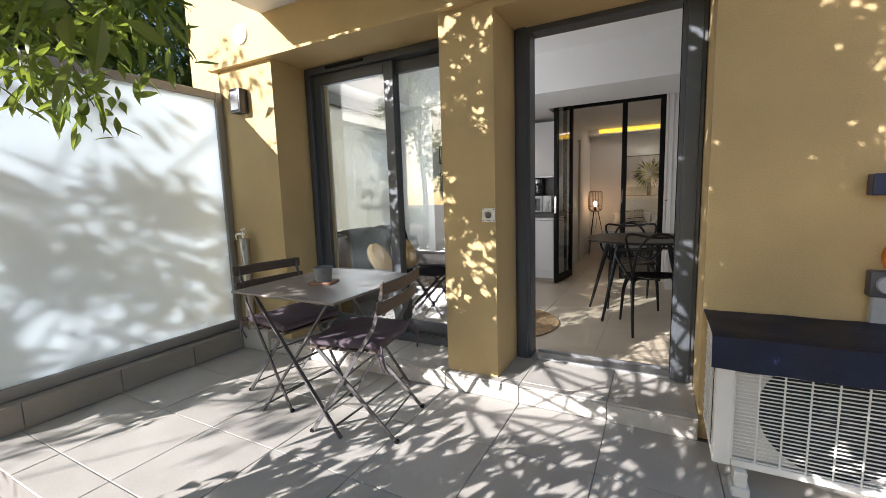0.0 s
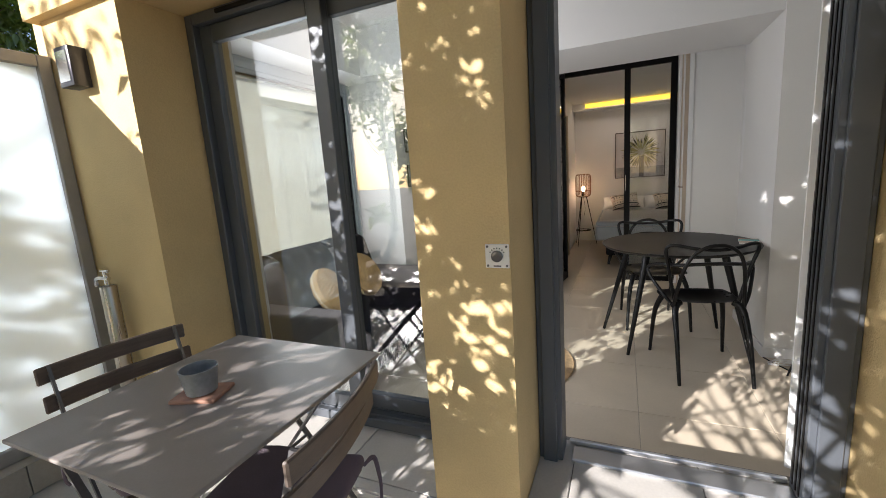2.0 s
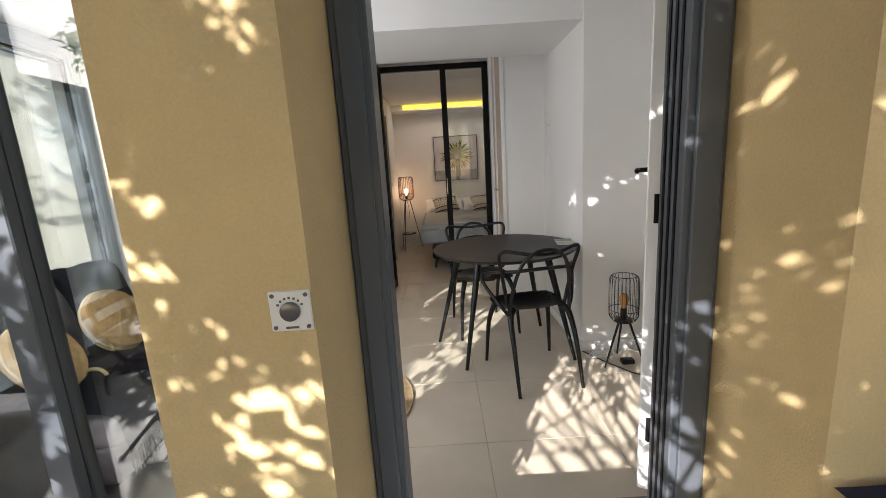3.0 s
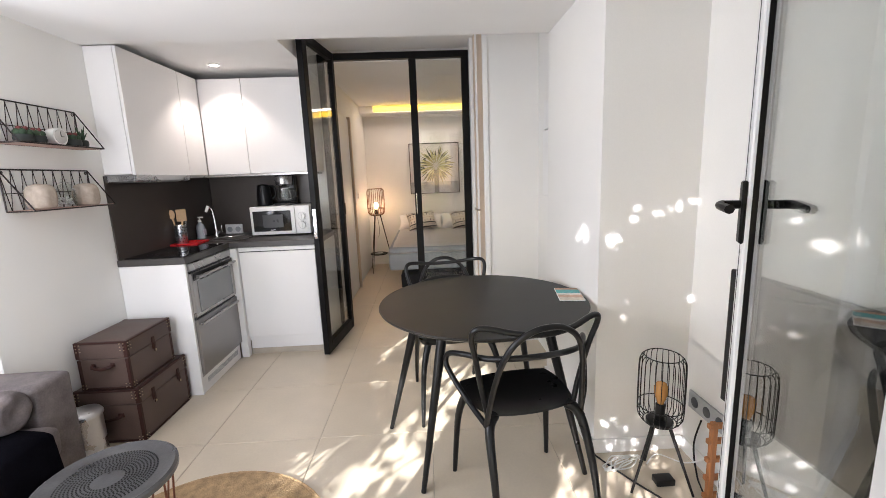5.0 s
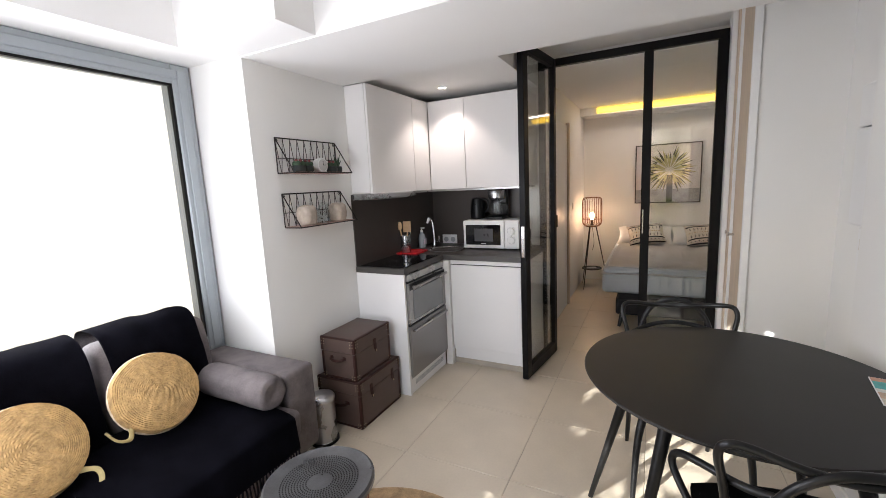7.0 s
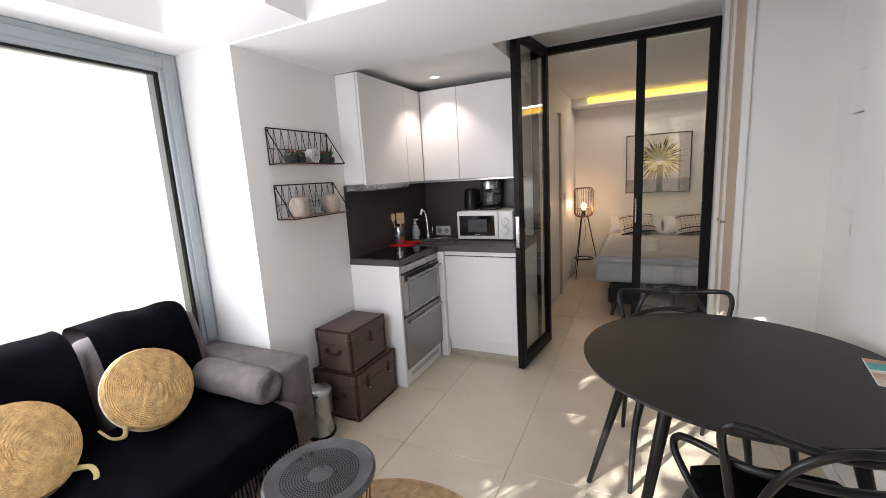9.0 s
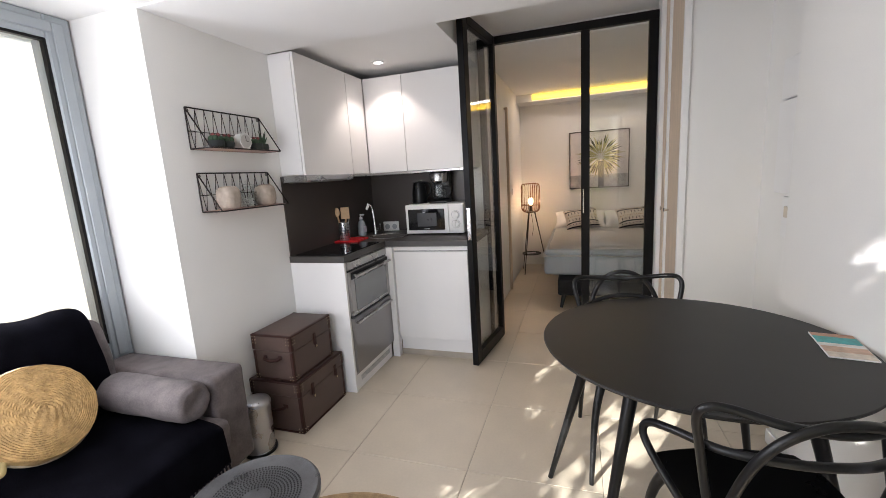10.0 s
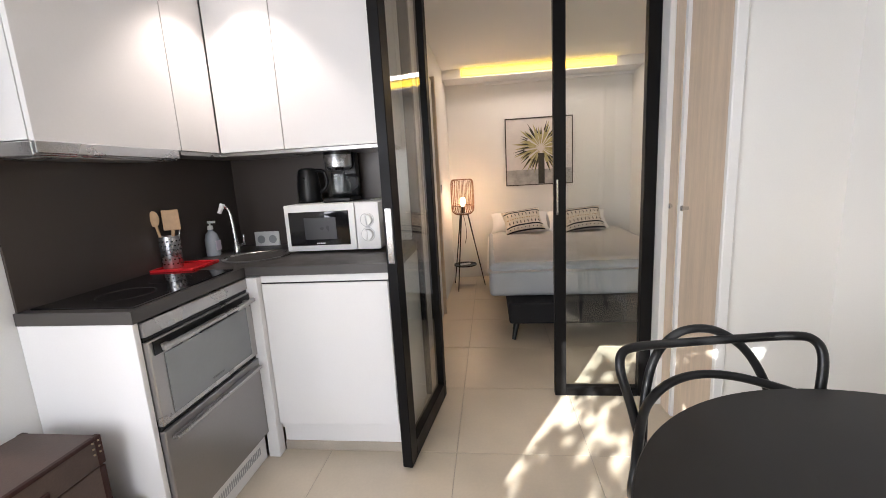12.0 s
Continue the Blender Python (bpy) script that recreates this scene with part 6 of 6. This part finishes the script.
def wall_unit(m, w, fronts, depth, h, axis):
    """Closed white unit; fronts are (start, end) along its width."""
    u = thing("wall_cabinet", "white handleless kitchen wall cabinet", "cabinet", m, "kitchen wall cabinets")
    if axis == "x":      # front faces +x, width along y
        part("carcass", B(0, depth - 0.02, 0, w, 0, h), FRONT, u)
        for a, b in fronts:
            part("door", B(depth - 0.018, depth, a + 0.0015, b - 0.0015, -0.004, h, 0.0012), FRONT, u)
    else:                # front faces -y, width along x
        part("carcass", B(0, w, 0.02, depth, 0, h), FRONT, u)
        for a, b in fronts:
            part("door", B(a + 0.0015, b - 0.0015, 0, 0.018, -0.004, h, 0.0012), FRONT, u)
    return u


UZ, UH = 1.421, 0.713
wall_unit(pose(KX, 5.075, UZ), 0.580, ((0.0, 0.580),), 0.178, UH, "x")
wall_unit(pose(KX, 5.657, UZ), 0.252, ((0.0, 0.252),), 0.178, UH, "x")
wall_unit(pose(-2.018, 5.912, UZ), 0.325, ((0.0, 0.325),), 0.335, UH, "y")
wall_unit(pose(-1.692, 5.912, UZ), 0.483, ((0.0, 0.475),), 0.335, UH, "y")
bm = bmesh.new()
box(bm, -1.208, -1.192, 5.90, 6.247, UZ - 0.004, UZ + UH)
setting("trim_cabinet", bm, FRONT, "white end strip of the wall cabinets", category="trim")
hd = thing("cooker_hood", "slim stainless cooker hood under the wall cabinet", "hood", pose(KX, 5.07, 1.375))
part("body", B(0.0, 0.172, 0.0, 0.56, 0, 0.042, 0.003), INOX, hd)
part("front_strip", B(0.172, 0.186, 0.0, 0.56, 0.006, 0.042, 0.002), INOX, hd)
part("filter", B(0.02, 0.16, 0.04, 0.46, -0.003, 0.001), OVENSTEEL, hd)
bm = bmesh.new()
box(bm, KX + 0.01, -2.03, 5.66, 6.24, UZ - 0.022, UZ - 0.006)
box(bm, -2.03, -1.21, 5.925, 6.24, UZ - 0.022, UZ - 0.006)
setting("trim_light_board", bm, OVENSTEEL, "grey board under the wall cabinets", category="trim")
# ceiling spot
ds = thing("ceiling_spot", "small recessed ceiling spotlight, lit", "spotlight", pose(-1.785, 5.735, 2.19))
bm = bmesh.new()
lathe(bm, [(0.030, -0.001), (0.044, -0.002), (0.044, -0.006), (0.031, -0.008)], 28, caps=False)
part("ring", bm, WHITEPAINT, ds, smooth=40)
bm = bmesh.new()
cyl(bm, (0, 0, -0.0015), (0, 0, -0.004), 0.029, segs=24)
part("lens", bm, emit_mat("spot_lens", (1.0, 0.92, 0.82), 5.0), ds)
spl = bpy.data.lights.new("spot_beam", "SPOT")
spl.energy, spl.spot_size, spl.spot_blend, spl.shadow_soft_size, spl.color = 3.0, radians(104), 0.5, 0.03, (1.0, 0.86, 0.74)
spo = new("spot_beam", spl)
spo.matrix_world = look((-1.785, 5.735, 2.175), (-1.785, 5.7351, 0.5))


# ---- bedroom things ----
SHEET = mat("white_bed_cover", (0.82, 0.80, 0.78), 0.9, var=0.05, scale=6, fine=160, bump=0.3, dist=0.003)
MATTRESS = mat("pale_blue_grey_ticking", (0.46, 0.49, 0.52), 0.85, var=0.06, scale=8, fine=180, bump=0.2)
DARKBASE = mat("black_fabric", (0.012, 0.012, 0.014), 0.9, var=0.2, bump=0.2)
be = thing("bed", "low bed with a pale mattress and a white cover", "bed", pose(-0.06, 7.93, 0))
part("base", B(-0.56, 0.70, -0.98, 0.80, 0.13, 0.295, 0.02, 2), DARKBASE, be)
for x in (-0.50, 0.55):
    for y in (-0.90, 0.72):
        bm = bmesh.new()
        cyl(bm, (x - 0.03 * (1 if x < 0 else -1), y - 0.05, 0.0), (x, y, 0.135), 0.014, 0.026, 12)
        part("leg", bm, BLACKPLASTIC, be, smooth=40)
bm = bmesh.new()
soft_box(bm, -0.70, 0.80, -0.83, 0.90, 0.300, 0.560, 0.035, wobble=0.004, seed=2)
part("mattress", bm, MATTRESS, be, smooth=60)
bm = bmesh.new()
g = {}
for i in range(25):
    for j in range(25):
        x = -0.715 + 1.53 * i / 24
        y = -0.845 + 1.75 * j / 24
        e = max(0.0, 1 - min(i, 24 - i, j) / 1.2)
        z = 0.580 + 0.012 * noise.noise(Vector((x * 4, y * 4, 2))) - 0.085 * e + 0.008 * noise.noise(Vector((x * 15, y * 15, 0)))
        g[i, j] = bm.verts.new((x, y, z))
for i in range(24):
    for j in range(24):
        bm.faces.new((g[i, j], g[i + 1, j], g[i + 1, j + 1], g[i, j + 1]))
bmesh.ops.solidify(bm, geom=bm.faces[:], thickness=0.012)
part("cover", bm, SHEET, be, smooth=70)


def pad_point(u, v, s, w, h, t):
    """A point of a stuffed cushion whose sides curve in between pointed corners; u and v run from -1 to 1."""
    k = (max(0.0, (1 - u ** 4) * (1 - v ** 4))) ** 0.6
    return Vector((u * w / 2 * (1 - 0.09 * (1 - v * v)), s * t / 2 * k, v * h / 2 * (1 - 0.11 * (1 - u * u))))


def pad(w, h, t, seed):
    bm = bmesh.new()
    n = 16
    vs = {}
    for s in (-1, 1):
        for i in range(n + 1):
            for j in range(n + 1):
                u, v = 2 * i / n - 1, 2 * j / n - 1
                q = pad_point(u, v, s, w, h, t)
                rim = 1 - max(abs(u), abs(v)) ** 6
                q.y += 0.010 * rim * noise.noise(Vector((u * 2.6 + seed, v * 2.6, s)))
                vs[s, i, j] = bm.verts.new(q)
    for s in (-1, 1):
        for i in range(n):
            for j in range(n):
                bm.faces.new((vs[s, i, j], vs[s, i + 1, j], vs[s, i + 1, j + 1], vs[s, i, j + 1]))
    bmesh.ops.remove_doubles(bm, verts=bm.verts, dist=0.0012)
    return bm


def pad_band(bm, u0, u1, v0, v1, n, w, h, t):
    """A strip of weave on the front of a cushion."""
    out = Vector((0, -0.0055, 0))
    vs = [[bm.verts.new(pad_point(u0 + (u1 - u0) * i / n, v, -1, w, h, t) + out) for v in (v0, v1)] for i in range(n + 1)]
    for i in range(n):
        bm.faces.new((vs[i][0], vs[i + 1][0], vs[i + 1][1], vs[i][1]))


CREAM = mat("cream_woven_cotton", (0.72, 0.65, 0.56), 0.95, var=0.1, scale=20, fine=180, bump=0.3)
CUSHION = (0.43, 0.30, 0.15)
for k, (x, lean) in enumerate(((-0.385, -8), (0.25, -5))):
    p = thing("pillow", "plain white pillow against the bedroom wall", "pillow", pose(x - 0.02, 8.755, 0.672, -56, 0, 0), "pillows on the bed")
    part("case", pad(0.66, 0.35, 0.13, k), SHEET, p, smooth=70)
    c = thing("patterned_cushion", "cream cushion with black woven bands on the bed", "cushion", pose(x, 8.56, 0.705, -40, 0, 3) @ Matrix.Rotation(radians(lean), 4, "Y"), "patterned cushions on the bed")
    b = part("case", pad(*CUSHION, k + 4), CREAM, c, smooth=70)
    for v0, v1 in ((-0.99, -0.93), (-0.66, -0.56), (0.56, 0.66), (0.93, 0.99)):
        bm = bmesh.new()
        pad_band(bm, -0.97, 0.97, v0, v1, 18, *CUSHION)
        part("band", bm, DARKBASE, b)
    for v, tall in ((-0.34, 0.11), (0.34, 0.11), (-0.80, 0.03), (0.80, 0.03)):
        bm = bmesh.new()
        for i in range(9):
            u = -0.8 + 1.6 * i / 8
            pad_band(bm, u - 0.022, u + 0.022, v - tall, v + tall, 1, *CUSHION)
        part("stitch", bm, DARKBASE, b, kind="stuff")
    bm = bmesh.new()
    for i in range(14):
        u = -0.85 + 1.7 * i / 13
        pad_band(bm, u - 0.04, u + 0.04, -0.03, 0.03, 1, *CUSHION)
    part("stitch", bm, STRAW, b, "ochre stitching", kind="stuff")

# palm picture
pc = thing("framed_picture", "framed print of a palm crown above the bed", "picture", pose(-0.16, 8.948, 1.459))
part("canvas", B(-0.367, 0.367, -0.016, -0.002, -0.367, 0.367), mat("pale_print_ground", (0.66, 0.62, 0.60), 0.8, var=0.1, scale=4, fine=40, bump=0.1), pc)
bm = bmesh.new()
bar_frame(bm, -0.378, 0.378, -0.378, 0.378, -0.028, -0.002, 0.011, 0.002)
part("frame", bm, mat("brown_black_wood", (0.045, 0.03, 0.022), 0.5, var=0.2, bump=0.05), pc)
part("ground_band", B(-0.366, 0.366, -0.0175, -0.0155, -0.366, -0.20), mat("grey_print_band", (0.42, 0.41, 0.40), 0.8, var=0.35, scale=9, fine=30, bump=0), pc)
bm = bmesh.new()
box(bm, -0.008, 0.062, -0.0195, -0.017, -0.365, -0.02)
part("palm_trunk", bm, mat("dark_print_ink", (0.045, 0.04, 0.03), 0.7, var=0.4, scale=40, bump=0), pc)
INKS = [mat("olive_print_ink", (0.40, 0.36, 0.17), 0.7, var=0.3, scale=30, bump=0), bpy.data.materials["dark_print_ink"]]
for layer in (0, 1):
    bm = bmesh.new()
    rng = np.random.default_rng(41 + layer)
    for k in range(34):
        a = 2 * math.pi * k / 34 + rng.normal(0, 0.05) + layer * 0.08
        if abs((a % (2 * math.pi)) - 1.5 * math.pi) < 0.22:
            continue
        L = rng.uniform(0.24, 0.335)
        w = 0.015 if layer == 0 else 0.0095
        r0 = 0.03 if layer == 0 else rng.uniform(0.10, 0.2)
        dx, dz = math.cos(a), math.sin(a)
        y = -0.0185 - 0.0012 * layer - 0.0004 * (k % 3)
        cx, cz = 0.02, 0.04
        p = [bm.verts.new((cx + dx * r0, y, cz + dz * r0)), bm.verts.new((cx + dx * L * 0.6 - dz * w, y, cz + dz * L * 0.6 + dx * w)), bm.verts.new((cx + dx * L, y, cz + dz * L - 0.02)), bm.verts.new((cx + dx * L * 0.6 + dz * w, y, cz + dz * L * 0.6 - dx * w))]
        bm.faces.new(p)
    part("palm_frond", bm, INKS[layer], pc)

# bedside lamp, lit
WARM = emit_mat("lit_warm_bulb", (1.0, 0.60, 0.26), 15.0)
CANE = mat("brown_cane", (0.17, 0.075, 0.032), 0.55, var=0.3, scale=30, fine=120, bump=0.15)
bl = cage_lamp("tripod_floor_lamp", "brown cane cage floor lamp on a black tripod, lit", pose(-1.03, 8.50, 0), (0.215, 250), 0.825, 1.195, 0.122, 26, 0.0033, WARM, CANE)
bm = bmesh.new()
lathe(bm, [(0.11, 0.245), (0.125, 0.25), (0.125, 0.262), (0.118, 0.256), (0.004, 0.254)], 28)
part("tray", bm, BLACKPLASTIC, bl, smooth=40)
bm = bmesh.new()
tube(bm, curve([(0, 0, 0.81), (0.02, -0.02, 0.72), (0.03, -0.03, 0.6), (0.01, -0.02, 0.5)], 6), 0.003, 5)
part("flex", bm, BLACKPLASTIC, bl, smooth=50)
pl = bpy.data.lights.new("bulb_glow", "POINT")
pl.energy, pl.shadow_soft_size, pl.color = 8.0, 0.03, (1.0, 0.70, 0.52)
plo = new("bulb_glow", pl)
plo.location = (-1.03, 8.50, 0.955)
tr = thing("tray_things", "small white remote on the lamp tray", "remote", pose(-1.03, 8.48, 0.2585, 0, 0, 25))
part("body", B(-0.06, 0.06, -0.02, 0.02, 0, 0.014, 0.005, 2), WHITEPAINT, tr)
# oak bathroom door in the bedroom wall
od = tagged(new("door_3"), "white door with a pale oak jamb in the bedroom wall", "door", "", "structure")
part("leaf", B(-1.199, -1.185, 6.86, 7.565, 0.005, 2.03, 0.003), WHITEPAINT, od)
part("jamb", B(-1.199, -1.160, 7.575, 7.625, 0.0, 2.06, 0.003), OAK, od, "pale oak door jamb")
part("door_handle", B(-1.185, -1.165, 6.93, 6.96, 0.98, 1.10, 0.004), BLACKPLASTIC, od)
sw4 = thing("bedroom_switch", "small white switch on the bedroom wall", "switch", pose(-1.2, 8.05, 1.12))
part("plate", B(0.001, 0.010, -0.04, 0.04, -0.04, 0.04, 0.003), WHITEPAINT, sw4)


# ---- tiles ----
def tile_mesh(name, sx, sy, material, h=0.012, gap=0.002):
    bm = bmesh.new()
    box(bm, gap, sx - gap, gap, sy - gap, -h, 0, 0.0016)
    me = bpy.data.meshes.new(name)
    bm.to_mesh(me)
    bm.free()
    me.materials.append(material)
    return me


def lay(parent, xs, ys, z, material, h=0.012, gap=0.002):
    cache = {}
    for x0, x1 in zip(xs, xs[1:]):
        for y0, y1 in zip(ys, ys[1:]):
            k = (round(x1 - x0, 3), round(y1 - y0, 3))
            if k not in cache:
                cache[k] = tile_mesh("tile", k[0], k[1], material, h, gap)
            ob = new("tile", cache[k])
            ob.parent = parent
            ob.location = (x0, y0, z + random.uniform(-0.0006, 0.0006))


def cuts(a, b, start, step):
    k = math.ceil((a - start) / step - 1e-6)
    out = [a]
    v = start + k * step
    while v < b - 0.02:
        if v > a + 0.02:
            out.append(v)
        v += step
    return out + [b]


fl = tagged(new("floor"), "pale beige stoneware floor tiles in a square grid", "floor", "", "structure")
lay(fl, cuts(-2.62, 0.9, -1.517, 0.594), cuts(2.64, 8.95, 5.10, 0.58), 0.0, TILE_IN, gap=0.0014)
tf = tagged(new("terrace_floor"), "pale grey stoneware terrace tiles", "floor", "", "structure")
lay(tf, cuts(-2.85, 4.5, -0.59, 0.4505), cuts(0.76, 2.27, 1.385, 0.4505), TZ, TILE_OUT)
stp = tagged(new("step"), "low step of pale grey tiles before the openings", "step", "", "structure")
lay(stp, cuts(-2.85, 0.25, -0.59, 0.4505), [2.262, F], SZ, TILE_OUT)
lay(stp, [-2.375] + cuts(-2.375, -1.045, -0.59, 0.4505)[1:], [F, REV + 0.04], SZ, TILE_OUT)
lay(stp, cuts(-0.727, 0.25, -0.59, 0.4505), [F, 2.81], SZ, TILE_OUT)
xs = cuts(-2.85, 0.25, -0.59, 0.4505)
for x0, x1 in zip(xs, xs[1:]):
    part("riser", B(x0 + 0.002, x1 - 0.002, 2.262, 2.276, TZ + 0.003, SZ - 0.013, 0.0015), TILE_OUT, stp)
part("core", B(-2.85, 0.25, 2.277, 2.85, 0.0, SZ - 0.013), GROUT_OUT, stp)
KERB = mat("brown_grey_stoneware", (0.33, 0.295, 0.255), 0.55, var=0.16, scale=3.5, fine=90, bump=0.12, dist=0.002)
kb = tagged(new("kerb"), "grey tiled kerb under the frosted screen", "kerb", "", "structure")
ys = cuts(0.76, 2.262, 1.385 + 0.0135, 0.4505)
for y0, y1 in zip(ys, ys[1:]):
    part("tile", B(-2.85, -2.838, y0 + 0.002, y1 - 0.002, TZ + 0.003, 0.182, 0.0015), KERB, kb)
part("core", B(-3.05, -2.851, 0.76, 2.314, -0.2, 0.18), KERB, kb)
part("end", B(-2.838, -2.55, 2.24, 2.314, TZ + 0.003, 0.20, 0.002), TILE_OUT, kb)
